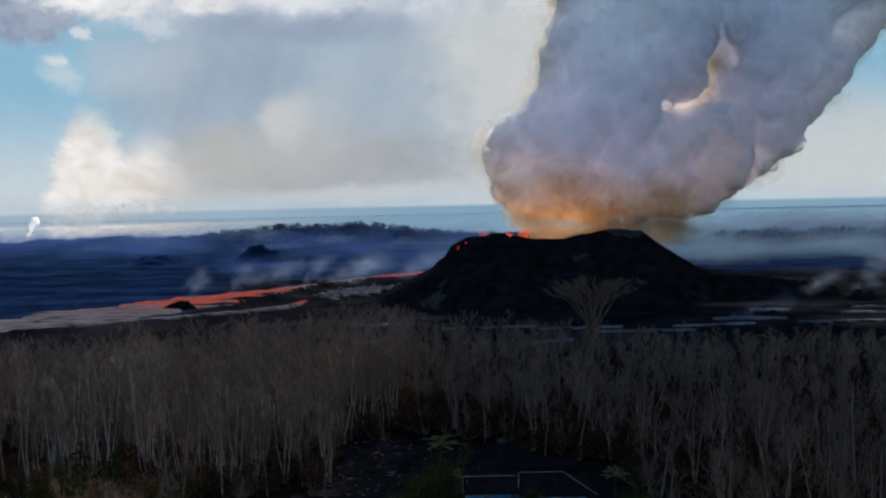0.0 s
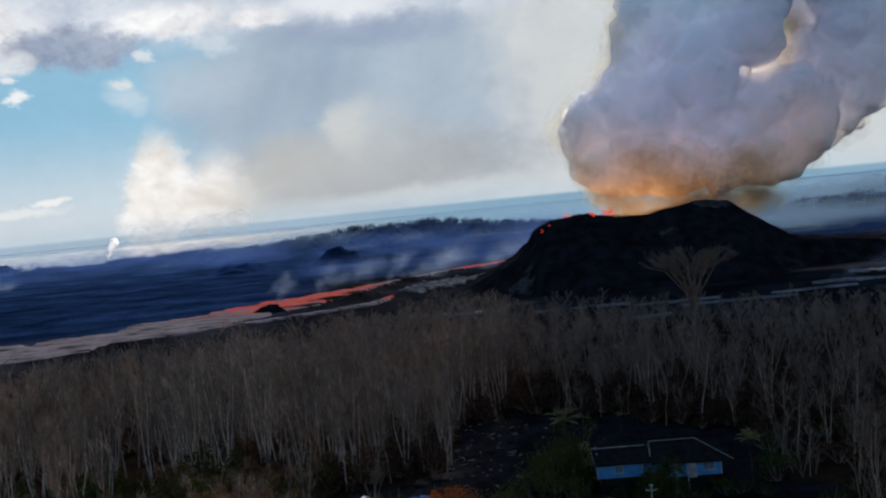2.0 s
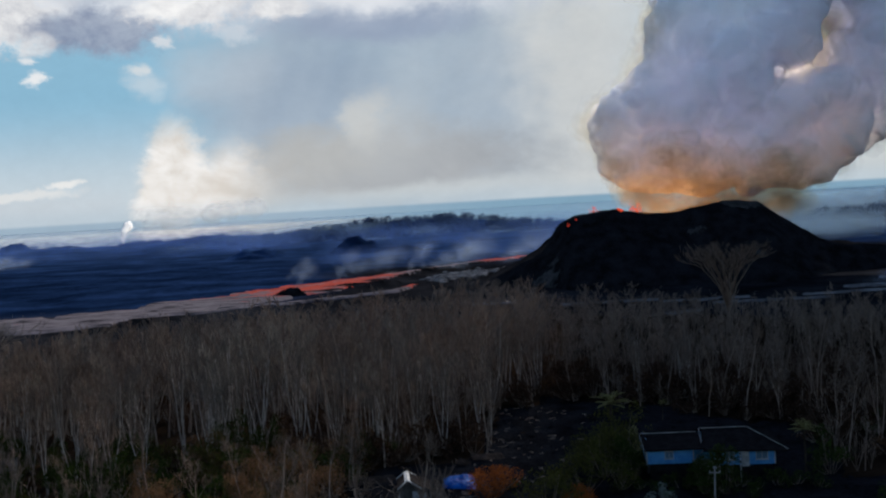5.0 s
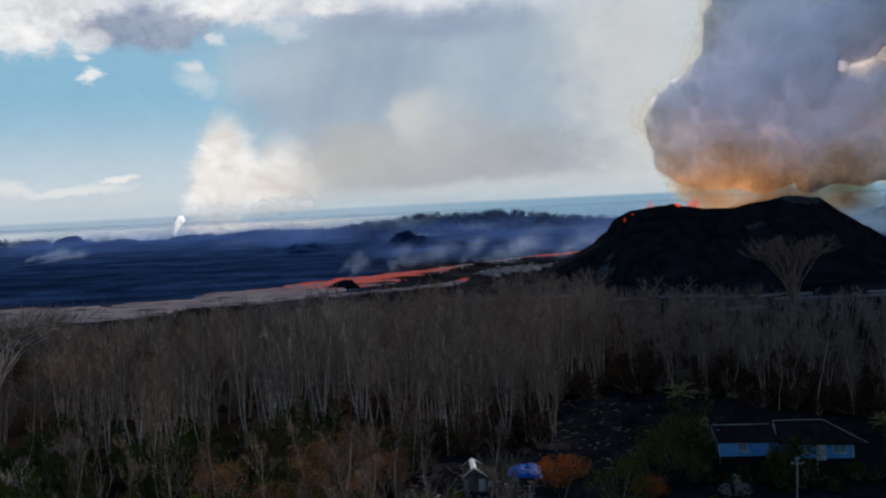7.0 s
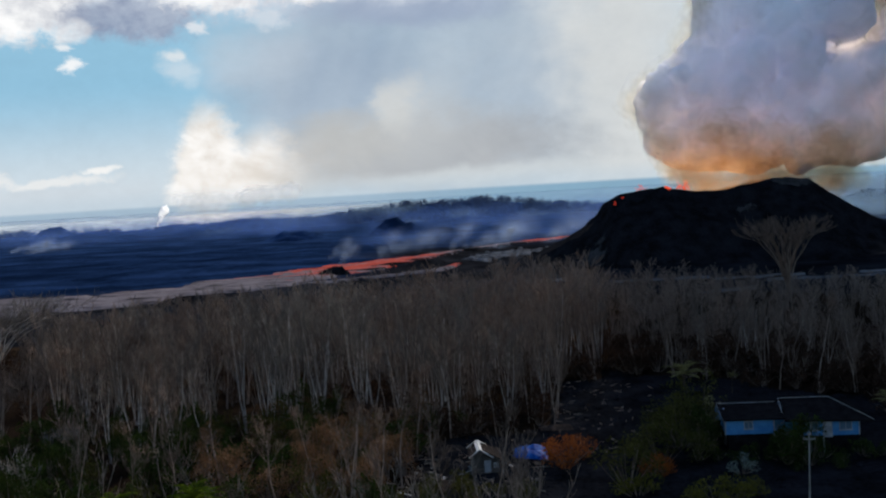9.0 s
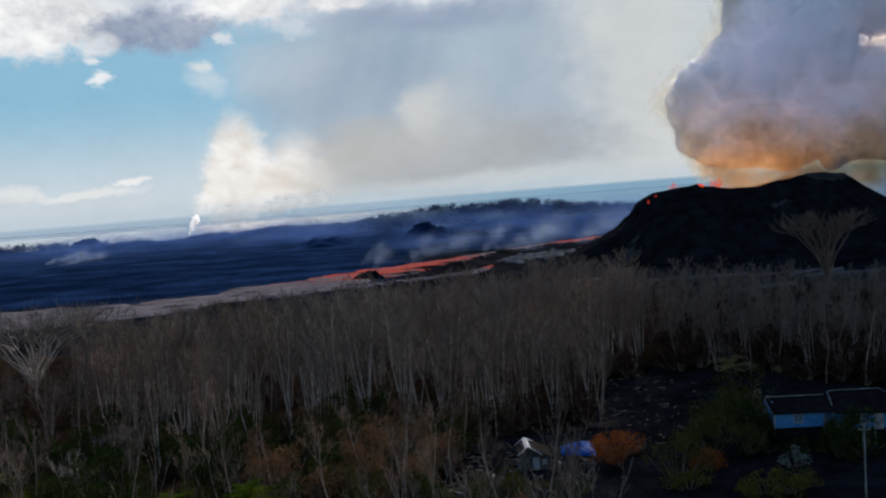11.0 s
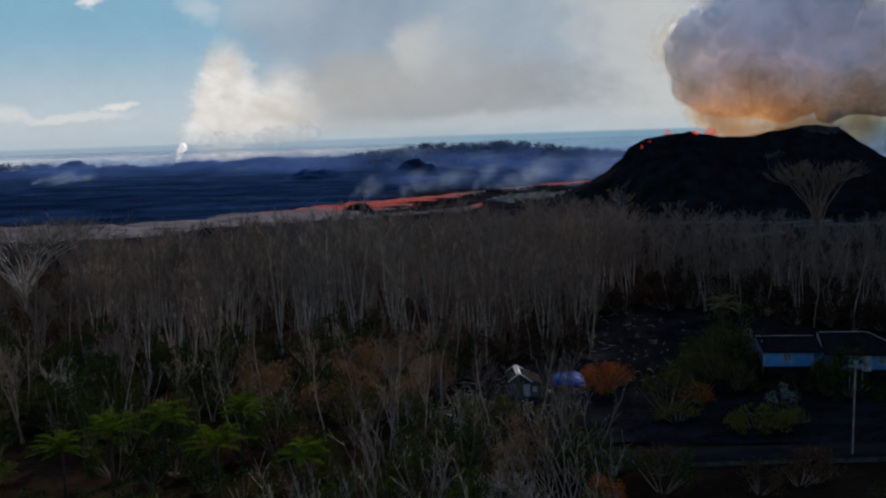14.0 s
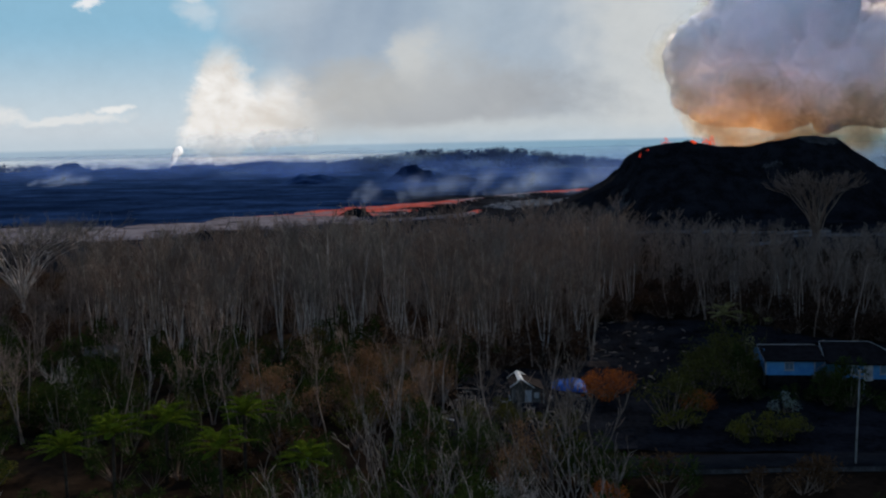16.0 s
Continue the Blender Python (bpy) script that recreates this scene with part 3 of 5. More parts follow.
river = ribbon("lava_river", [(4, 440, 11), (-10, 428, 9), (-23, 410, 6), (-34, 392, 5), (-45, 371, 12), (-57, 350, 26), (-69, 326, 40), (-83, 302, 44), (-100, 279, 42), (-116, 264, 48), (-138, 258, 62), (-260, 256, 84), (-420, 275, 90)], 1.5, M_LAVA, edge=0.5)
tagged(river, "glowing red lava river cooling to pinkish grey crust", "lava river")
branch = ribbon("lava_stream", [(-31, 326, 4), (-35, 309, 5), (-48, 297, 6), (-62, 286, 7), (-84, 272, 8)], 1.6, M_LAVA_SIDE, across=4)
tagged(branch, "narrow side stream of lava with a grey crust", "lava stream")


def rock_mesh(seed, detail=2):
    rng = random.Random(seed)
    bm = bmesh.new()
    bmesh.ops.create_icosphere(bm, subdivisions=detail, radius=1.0)
    for v in bm.verts:
        k = 1 + 0.45 * noise.noise(v.co * 1.3 + Vector((seed * 3.1, 0, 0))) + 0.2 * noise.noise(v.co * 3.1 + Vector((0, seed * 1.7, 0)))
        v.co *= k
        v.co.z *= 0.7 + 0.2 * rng.random()
    me = bpy.data.meshes.new("rock")
    bm.to_mesh(me)
    bm.free()
    me.materials.append(M_CINDER)
    return me


def mound(name, x, y, rx, ry, h, label, category, seed, material=None):
    def z(px, py):
        u, w = (px - x) / rx, (py - y) / ry
        d = math.sqrt(u * u + w * w) * (1 + 0.25 * fbm(px + seed, py, 1.2 / rx, 3))
        return ground_z(px, py) - 0.5 + h * max(-0.15, min(0.86, math.cos(min(d, 1.2) / 1.2 * math.pi) * 0.5 + 0.48)) * (1 + 0.3 * fbm(px, py, 3.0 / rx, 3))

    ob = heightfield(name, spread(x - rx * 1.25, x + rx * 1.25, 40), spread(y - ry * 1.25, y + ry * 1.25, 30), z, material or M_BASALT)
    return tagged(ob, label, category)


mound("lava_mound", -84, 560, 17, 14, 11.0, "dark steep lava hillock on the crust", "lava mound", 1)
mound("lava_mound", -70, 566, 30, 12, 4.8, "low dark lava hillock beside a steeper one", "lava mound", 2)
mound("lava_mound", -138, 560, 24, 16, 6.8, "low rounded lava hillock on the crust", "lava mound", 3)
mound("lava_mound", -66, 312, 7.5, 4.5, 4.0, "dark rock islet in the lava river", "lava islet", 4, M_CINDER)
mound("lava_mound", -42, 336, 11, 19, 3.2, "dark crust bank between two lava streams", "lava bank", 5, M_CINDER)
mound("lava_mound", 118, 318, 12, 12, 6.5, "black lump of spatter at the cone's foot", "lava mound", 6, M_CINDER)
mound("lava_mound", 128, 300, 7, 7, 4.2, "small black spatter lump at the cone's foot", "lava mound", 7, M_CINDER)
mound("lava_mound", -470, 990, 22, 16, 10, "distant dark knob near the coast", "lava mound", 8)
mound("lava_mound", -575, 975, 50, 20, 6, "distant dark rise near the coast", "lava mound", 9)
mound("lava_mound", -33, 390, 9, 10, 2.6, "dark crust bridging the lava river", "lava bank", 12, M_CINDER)
CREST = [(-260, -3.0), (-211, -1.5), (-172, 2.5), (-152, 4.6), (-117, 7.4), (-88, 7.8), (-50, 7.0), (-24, 4.6), (5, 0.0), (40, -3.5), (80, -4.5)]


def ridge_z(x, y):
    f = math.exp(-(((y - 905) / (75.0 if y < 905 else 45.0)) ** 2))
    base = ground_z(x, y) - 1.0
    return base + max(0.0, curve_at(CREST, x) - base) * f + 0.8 * fbm(x, y, 0.03, 3)


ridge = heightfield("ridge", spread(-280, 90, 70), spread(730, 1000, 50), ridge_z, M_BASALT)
tagged(ridge, "low wooded rise far behind the lava field", "ridge", kind="structure")

# ---- trees ----
class Tubes:
    """Collects tapered tubes."""

    def __init__(self):
        self.v, self.f = [], []

    def add(self, path, radii, sides, cap=True):
        base = len(self.v)
        for k, (p, r) in enumerate(zip(path, radii)):
            d = (path[min(k + 1, len(path) - 1)] - path[max(k - 1, 0)]).normalized()
            a = d.orthogonal().normalized()
            b = d.cross(a)
            for q in range(sides):
                w = 2 * math.pi * q / sides
                self.v.append(p + (a * math.cos(w) + b * math.sin(w)) * r)
        for k in range(len(path) - 1):
            for q in range(sides):
                n = (q + 1) % sides
                i = base + k * sides
                self.f.append((i + q, i + n, i + sides + n, i + sides + q))
        if cap:
            self.f.append(tuple(base + (len(path) - 1) * sides + q for q in range(sides)))

    def mesh(self, name, material):
        me = bpy.data.meshes.new(name)
        me.from_pydata([tuple(p) for p in self.v], [], self.f)
        me.materials.append(material)
        me.polygons.foreach_set("use_smooth", [True] * len(me.polygons))
        me.update()
        return me


def limb(rng, start, way, length, radius, segs, wander, lift):
    path, radii = [start.copy()], [radius]
    p, d = start.copy(), way.normalized()
    for k in range(segs):
        d = (d + Vector((rng.uniform(-1, 1), rng.uniform(-1, 1), rng.uniform(-1, 1))) * wander + Vector((0, 0, lift))).normalized()
        p = p + d * (length / segs)
        path.append(p.copy())
        radii.append(max(0.012, radius * (1 - 0.8 * (k + 1) / segs)))
    return path, radii


def along(path, f):
    f *= len(path) - 1
    k = min(int(f), len(path) - 2)
    return path[k].lerp(path[k + 1], f - k), (path[k + 1] - path[k]).normalized()


def twigs(rng, crown, path, length, radius, count, fine):
    """Brooms of thin upright twigs along a branch."""
    for _ in range(count):
        p2, d2 = along(path, rng.uniform(0.3, 1.0))
        way2 = d2 + Vector((rng.uniform(-1, 1), rng.uniform(-1, 1), rng.uniform(-0.1, 1.0))) * 0.75
        path2, radii2 = limb(rng, p2, way2, length * rng.uniform(0.35, 0.7), radius, 2 if fine else 1, 0.18, 0.05)
        crown.add(path2, radii2, 3, False)
        for _ in range(4 if fine else 3):
            p3, d3 = along(path2, rng.uniform(0.25, 1.0))
            way3 = d3 + Vector((rng.uniform(-1, 1), rng.uniform(-1, 1), rng.uniform(-0.2, 1.0))) * 0.8
            path3, radii3 = limb(rng, p3, way3, length * rng.uniform(0.18, 0.42), 0.022, 1, 0.2, 0.05)
            crown.add(path3, [0.020, 0.010] if fine else [0.036, 0.018], 3, False)


def bare_tree(seed, height, style, fine=True):
    """Trunks and leafless branches. Styles: pole (straight), fork (several stems)."""
    rng = random.Random(seed)
    trunk, crown = Tubes(), Tubes()
    stems = {"pole": 1, "fork": 3}[style]
    sides = (6, 4) if fine else (4, 3)
    for s in range(stems):
        lean = {"pole": 0.08, "fork": 0.15}[style]
        way = Vector((rng.uniform(-lean, lean), rng.uniform(-lean, lean), 1))
        h = height * (rng.uniform(0.7, 1.0) if s else 1.0)
        r0 = height * {"pole": 0.0105, "fork": 0.0095}[style] * rng.uniform(0.8, 1.15)
        base = Vector((rng.uniform(-0.4, 0.4), rng.uniform(-0.4, 0.4), -0.2)) if s else Vector((0, 0, -0.2))
        path, radii = limb(rng, base, way, h, r0 * (0.9 if fine else 0.52), 6 if fine else 5, 0.13, 0.06)
        trunk.add(path, radii, sides[0])
        count = {"pole": 10, "fork": 6}[style] if fine else {"pole": 9, "fork": 5}[style]
        low = rng.uniform(0.26, 0.5)
        for b in range(count):
            f = low + (0.99 - low) * rng.random() ** 0.8
            p, d = along(path, f)
            w, out = rng.uniform(0, 2 * math.pi), rng.uniform(0.4, 1.1)
            way1 = Vector((math.cos(w) * out, math.sin(w) * out, rng.uniform(0.6, 1.2)))
            l1 = height * rng.uniform(0.15, 0.36) * (1.2 - f * 0.5)
            path1, radii1 = limb(rng, p, way1, l1, r0 * 0.40 * (1.25 - f * 0.5), 4 if fine else 2, 0.16, 0.08)
            crown.add(path1, radii1, sides[1], False)
            twigs(rng, crown, path1, l1, r0 * 0.16, 5 if fine else 4, fine)
    return trunk, crown


def umbrella_tree(seed, height, reach, limbs, fork=0.36):
    """A short trunk whose limbs arch outwards to one flat, twiggy crown."""
    rng = random.Random(seed)
    trunk, crown = Tubes(), Tubes()
    path, radii = limb(rng, Vector((0, 0, -0.2)), Vector((0.05, 0, 1)), height * fork, height * 0.026, 4, 0.06, 0.05)
    trunk.add(path, [height * 0.026 * (1 - 0.08 * k) for k in range(len(path))], 7)
    for k in range(limbs):
        w = 2 * math.pi * (k + rng.uniform(-0.3, 0.3)) / limbs
        p, _ = along(path, rng.uniform(0.62, 1.0))
        far, top = reach * rng.uniform(0.55, 1.0), height * rng.uniform(0.84, 1.0)
        pts, rad = [], []
        for q in range(8):
            f = q / 7
            bend = Vector((rng.uniform(-1, 1), rng.uniform(-1, 1), rng.uniform(-0.6, 0.6))) * 0.035 * reach * (q > 0)
            pts.append(p + Vector((math.cos(w) * far * f ** 1.15, math.sin(w) * far * f ** 1.15, (top - p.z) * (1 - (1 - f) ** 2.1))) + bend)
            rad.append(height * 0.0072 * (1 - 0.86 * f) + 0.012)
        trunk.add(pts, rad, 5)
        for b in range(6):
            p1, d1 = along(pts, 0.35 + 0.63 * (b + rng.random()) / 6)
            side = Vector((-math.sin(w), math.cos(w), 0)) * rng.choice((-1, 1)) * rng.uniform(0.3, 1.0)
            l1 = reach * rng.uniform(0.26, 0.46)
            path1, radii1 = limb(rng, p1, d1 + side + Vector((0, 0, 0.25)), l1, height * 0.0035, 3, 0.16, 0.02)
            for v in path1:
                v.z = min(v.z, height * 1.02)
            crown.add(path1, radii1, 3, False)
            twigs(rng, crown, path1, l1 * 0.8, 0.03, 4, True)
    return trunk, crown


def bare_bush(seed, height):
    """Leafless many-stemmed sapling."""
    rng = random.Random(seed)
    t = Tubes()
    for _ in range(6):
        w, out = rng.uniform(0, 6.28), rng.uniform(0.1, 0.7)
        path, radii = limb(rng, Vector((0, 0, -0.1)), Vector((math.cos(w) * out, math.sin(w) * out, 1)), height * rng.uniform(0.6, 1.0), 0.035, 2, 0.15, 0.05)
        t.add(path, radii, 3, False)
        for _ in range(4):
            p, d = along(path, rng.uniform(0.25, 1.0))
            path2, _r = limb(rng, p, d + Vector((rng.uniform(-1, 1), rng.uniform(-1, 1), rng.uniform(-0.2, 0.8))) * 0.8, height * rng.uniform(0.2, 0.45), 0.02, 1, 0.2, 0.05)
            t.add(path2, [0.02, 0.01], 3, False)
            p, d = along(path2, rng.uniform(0.3, 0.8))
            path3, _r = limb(rng, p, d + Vector((rng.uniform(-1, 1), rng.uniform(-1, 1), rng.uniform(-0.2, 0.8))), height * 0.2, 0.015, 1, 0.2, 0.05)
            t.add(path3, [0.015, 0.008], 3, False)
    return t


def bare_tree_thing(seed, height, style, label, group, bark=None, twig=None, reach=0.0, limbs=0, fork=0.36):
    ob = thing("bare_tree", pose(0, 0, 0), label, "tree", group)
    trunk, crown = umbrella_tree(seed, height, reach, limbs, fork) if style == "umbrella" else bare_tree(seed, height, style)
    for nm, me in (("trunk", trunk.mesh("trunk", bark or M_BARK)), ("bare_crown", crown.mesh("bare_crown", twig or (M_PALETWIG if bark else M_TWIG)))):
        new(nm, me).parent = ob
    return ob


def in_clearing(x, y):
    """The open ground round the houses and the road."""
    if 76.0 + 0.11 * x < y < 84.5 + 0.11 * x and x > -3:
        return True
    if -16 < x < (34 if y < 101 else 30) and 82 < y < 114 - max(0.0, -3 - x) * 0.25:
        return True
    return -3 < x < 31 and 82 < y < 141 - max(0.0, x - 4) * 0.5 + 9 * fbm(x, 7.0, 0.12, 3)


rng = random.Random(11)
spots = []
cells = {}


def free_spot(x, y, gap):
    k = (int(x // 4), int(y // 4))
    for i in (-1, 0, 1):
        for j in (-1, 0, 1):
            for (a, b) in cells.get((k[0] + i, k[1] + j), ()):
                if (a - x) ** 2 + (b - y) ** 2 < gap * gap:
                    return False
    cells.setdefault(k, []).append((x, y))
    return True


LAP = [(-90, -2), (-30, 11), (10, 22), (60, 25)]
for _ in range(60000):
    y = rng.uniform(52, 252)
    half = 30 + y * 0.50
    x = rng.uniform(-half, half)
    edge = curve_at(EDGE, x) + curve_at(LAP, x) + 4 * fbm(x, y, 0.05, 2)
    if y > edge or in_clearing(x, y):
        continue
    left_near = x < -14 and y < 112
    gap = 6.0 if left_near else (3.0 if y < 150 else 2.9)
    if y < 76:
        gap = 2.8 if x > -20 else 4.5
    if -54 < x < -18 and y < 83 or x > -3 and y < 82:
        continue
    if -80 < x < -24 and 80 < y < 114 + 6 * fbm(x, y, 0.08, 2):
        gap = 8.0
    if x > 27 and y < 128:
        gap = 4.2
    if abs(x + 0.535 * y + 3.0) < 7.0 and 118 < y < 160 or -42 < x < -21 and 100 < y < 128:
        continue
    if x > 4 and y > 118:
        gap = 3.4 if y > 165 else 4.4
    gap *= 0.92 + 0.7 * max(0.0, fbm(x, y, 0.045, 2))
    if y > 79 and free_spot(x, y, gap):
        spots.append((x, y))
spots.sort(key=lambda q: q[1] - (6 if abs(q[0]) < 60 else -12))

kinds = []
for k in range(10):
    style = "fork" if k % 4 == 1 else "pole"
    kinds.append(bare_tree_thing(100 + k, 9.0 + 0.35 * k, style, "tall leafless grey tree with thin upright branches" if style == "pole" else "leafless pale tree with several leaning stems", "bare trees of the forest"))
near, far = spots[:300], spots[300:]
for k, (x, y) in enumerate(near):
    r = random.Random(k)
    size = r.uniform(0.75, 1.15) * (0.62 if y < 76 else (0.78 if x < -14 and y < 112 else (0.8 if x > 4 else 1.0)))
    m = pose(x, y, 0, 0, 0, r.uniform(0, 360)) @ Matrix.Diagonal((size, size, size, 1))
    if k < len(kinds):
        kinds[k].matrix_basis = m
    else:
        copy_thing(kinds[r.randrange(len(kinds))], Matrix.Identity(4)).matrix_basis = m


def joined(name, sources, placements, material, label, category):
    """Many turned and scaled copies of plain meshes in one object."""
    allv, allf, total = [], [], 0
    packs = [(np.array([tuple(p) for p in t.v]), t.f) for t in sources]
    for k, (x, y, z, size, turn, pick) in enumerate(placements):
        v, f = packs[pick]
        c, s = math.cos(turn), math.sin(turn)
        w = v * size
        w = np.stack([w[:, 0] * c - w[:, 1] * s + x, w[:, 0] * s + w[:, 1] * c + y, w[:, 2] + z], 1)
        allv.append(w)
        allf.extend([tuple(i + total for i in q) for q in f])
        total += len(v)
    me = bpy.data.meshes.new(name)
    me.from_pydata(np.concatenate(allv).tolist(), [], allf)
    me.materials.append(material)
    me.update()
    return tagged(new(name, me), label, category, kind="stuff")


pairs = [bare_tree(300 + k, 9.5 + 0.4 * (k % 6), "fork" if k % 5 == 2 else "pole", False) for k in range(12)]
rng = random.Random(5)


def far_size(x, y):
    """Trees stand lower towards the lava and round the dark clearing."""
    rim = curve_at(EDGE, x) + curve_at(LAP, x) - y
    return (0.70 + 0.30 * min(1.0, rim / 45.0)) * (0.74 if x > 4 else 1.0)


rows = [(x, y, 0.0, rng.uniform(0.62, 1.06) * far_size(x, y) * (1 + 0.14 * fbm(x + 300, y, 0.04, 2)), rng.uniform(0, 6.28), rng.randrange(12)) for x, y in far]
joined("forest_trunks", [p[0] for p in pairs], rows, M_BARK, "pale trunks of a dense leafless forest", "forest")
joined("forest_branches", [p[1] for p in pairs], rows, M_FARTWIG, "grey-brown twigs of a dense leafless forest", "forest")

bushes = [bare_bush(340 + k, 3.6) for k in range(5)]
rows = []
while len(rows) < 900:
    y = rng.uniform(84, 236)
    x = rng.uniform(-30 - y * 0.5, 30 + y * 0.5)
    if y > curve_at(EDGE, x) + curve_at(LAP, x) or in_clearing(x, y) or x < -18 and y < 128:
        continue
    rows.append((x, y, 0.0, rng.uniform(0.5, 1.5), rng.uniform(0, 6.28), rng.randrange(5)))
joined("thicket", bushes, rows, M_TWIG, "tangled leafless saplings between the tree trunks", "thicket")

wide = bare_tree_thing(41, 14.9, "umbrella", "big pale leafless tree with a wide flat spreading crown", "wide bare trees", M_TWIG, M_TWIG, 7.4, 24)
wide.matrix_basis = pose(38.2, 201, 0)
spread_tree = bare_tree_thing(44, 10.8, "umbrella", "pale leafless tree with arching white limbs", "wide bare trees", M_PALE, M_PALETWIG, 12.0, 26, 0.2)
spread_tree.matrix_basis = pose(-82.5, 148, 0, 0, 0, 70)
pale = bare_tree_thing(77, 13.5, "fork", "tall pale leafless tree with three white stems", "pale tall trees", M_PALE)
pale.matrix_basis = pose(-30, 126, 0)
for x, y, s, a in ((-34.5, 124, 1.0, 60), (-28.5, 119, 0.95, 190), (-32, 117, 0.95, 100), (-37, 118, 0.9, 330), (-25, 124, 0.95, 250), (-14, 116, 0.75, 20), (-11, 118, 0.7, 140), (-8, 119, 0.72, 250), (-17, 117, 0.7, 300), (-20, 119, 0.75, 30), (16, 146, 0.6, 90), (22, 145, 0.56, 10)):
    copy_thing(pale, Matrix.Identity(4)).matrix_basis = pose(x, y, 0, 0, 0, a) @ Matrix.Diagonal((s, s, s, 1))
rng = random.Random(17)
made = 0
while made < 85:
    x, y = rng.uniform(-72, 4), rng.uniform(104, 160)
    if in_clearing(x, y) or abs(x) > 26 + y * 0.45 or abs(x + 0.535 * y + 3.0) < 7.5 or not free_spot(x, y, 1.2):
        continue
    s = rng.uniform(0.55, 0.85)
    copy_thing(pale, Matrix.Identity(4)).matrix_basis = pose(x, y, 0, 0, 0, rng.uniform(0, 360)) @ Matrix.Diagonal((s, s, s, 1))
    made += 1
def snag(seed, height):
    """A few crooked dead stems with stubs of branches."""
    r = random.Random(seed)
    ob = thing("dead_tree", pose(0, 0, 0), "crooked grey dead tree with few branches", "tree", "crooked dead trees")
    for k in range(r.choice((1, 2, 2, 3))):
        stem = Tubes()
        path, radii = limb(r, Vector((r.uniform(-0.5, 0.5), r.uniform(-0.5, 0.5), -0.2)), Vector((r.uniform(-0.25, 0.25), r.uniform(-0.25, 0.25), 1)), height * r.uniform(0.6, 1.0), 0.06, 9, 0.26, 0.12)
        stem.add(path, radii, 5)
        for _ in range(4):
            p, d = along(path, r.uniform(0.4, 0.98))
            path1, radii1 = limb(r, p, d + Vector((r.uniform(-1, 1), r.uniform(-1, 1), r.uniform(-0.1, 0.6))), height * r.uniform(0.08, 0.24), 0.025, 3, 0.3, 0.08)
            stem.add(path1, radii1, 3)
            p, d = along(path1, 0.6)
            path2, radii2 = limb(r, p, d + Vector((r.uniform(-1, 1), r.uniform(-1, 1), 0.4)), height * 0.08, 0.015, 2, 0.3, 0.08)
            stem.add(path2, radii2, 3)
        new("stem", stem.mesh("stem", M_SNAG)).parent = ob
    return ob


snags = [snag(410 + k, 7.6) for k in range(7)]
rng = random.Random(19)
k = 0
while k < 120:
    x, y = rng.uniform(-50, -2), rng.uniform(58, 84)
    if k > 74:
        x, y = rng.uniform(-80, -16), rng.uniform(80, 112)
    if k > 104:
        x, y = rng.uniform(-17, -4), rng.uniform(84, 93)
    elif in_clearing(x, y) or x > -2 or y < 82 and x < -22 or not free_spot(x, y, 1.0):
        continue
    size = rng.uniform(0.6, 1.1) * (0.7 if k > 104 else 1.0)
    m = pose(x, y, 0, 0, 0, rng.uniform(0, 360)) @ Matrix.Diagonal((size, size, size, 1))
    if k < 7:
        snags[k].matrix_basis = m
    else:
        copy_thing(snags[k % 7], Matrix.Identity(4)).matrix_basis = m
    k += 1
def tangle(seed):
    """A low thicket of bleached twigs."""
    ob = thing("bare_shrub", pose(0, 0, 0), "low white leafless shrub with tangled branches", "shrub", "white tangled shrubs")
    for k in range(3):
        new("bare_crown", bare_bush(seed + k, 3.0).mesh("bare_crown", M_PALE)).parent = ob
    return ob


gnarl = tangle(52)
gnarl.matrix_basis = pose(-8.6, 68, 0) @ Matrix.Diagonal((0.9, 0.9, 0.8, 1))
for x, y, s, a in ((-52.2, 96.5, 1.25, 40), (-7.4, 66.6, 0.7, 100), (-10.2, 67.2, 0.8, 160), (-24, 63.5, 0.7, 80), (-41, 63, 0.8, 300), (-50.6, 95.4, 0.9, 200)):
    copy_thing(gnarl, Matrix.Identity(4)).matrix_basis = pose(x, y, 0, 0, 0, a) @ Matrix.Diagonal((s, s, s, 1))


# ---- shrubs and palms ----
class Leaves:
    def __init__(self):
        self.v, self.f = [], []

    def leaf(self, p, way, length, width, up=Vector((0, 0, 1))):
        way = way.normalized()
        side = way.cross(up)
        side = side.normalized() if side.length > 1e-3 else Vector((1, 0, 0))
        mid = p + way * length * 0.5 + side.cross(way) * length * 0.08
        i = len(self.v)
        self.v += [p, mid + side * width * 0.5, p + way * length, mid - side * width * 0.5]
        self.f += [(i, i + 1, i + 2), (i, i + 2, i + 3)]

    def mesh(self, name, material):
        me = bpy.data.meshes.new(name)
        me.from_pydata([tuple(p) for p in self.v], [], self.f)
        me.materials.append(material)
        me.update()
        return me


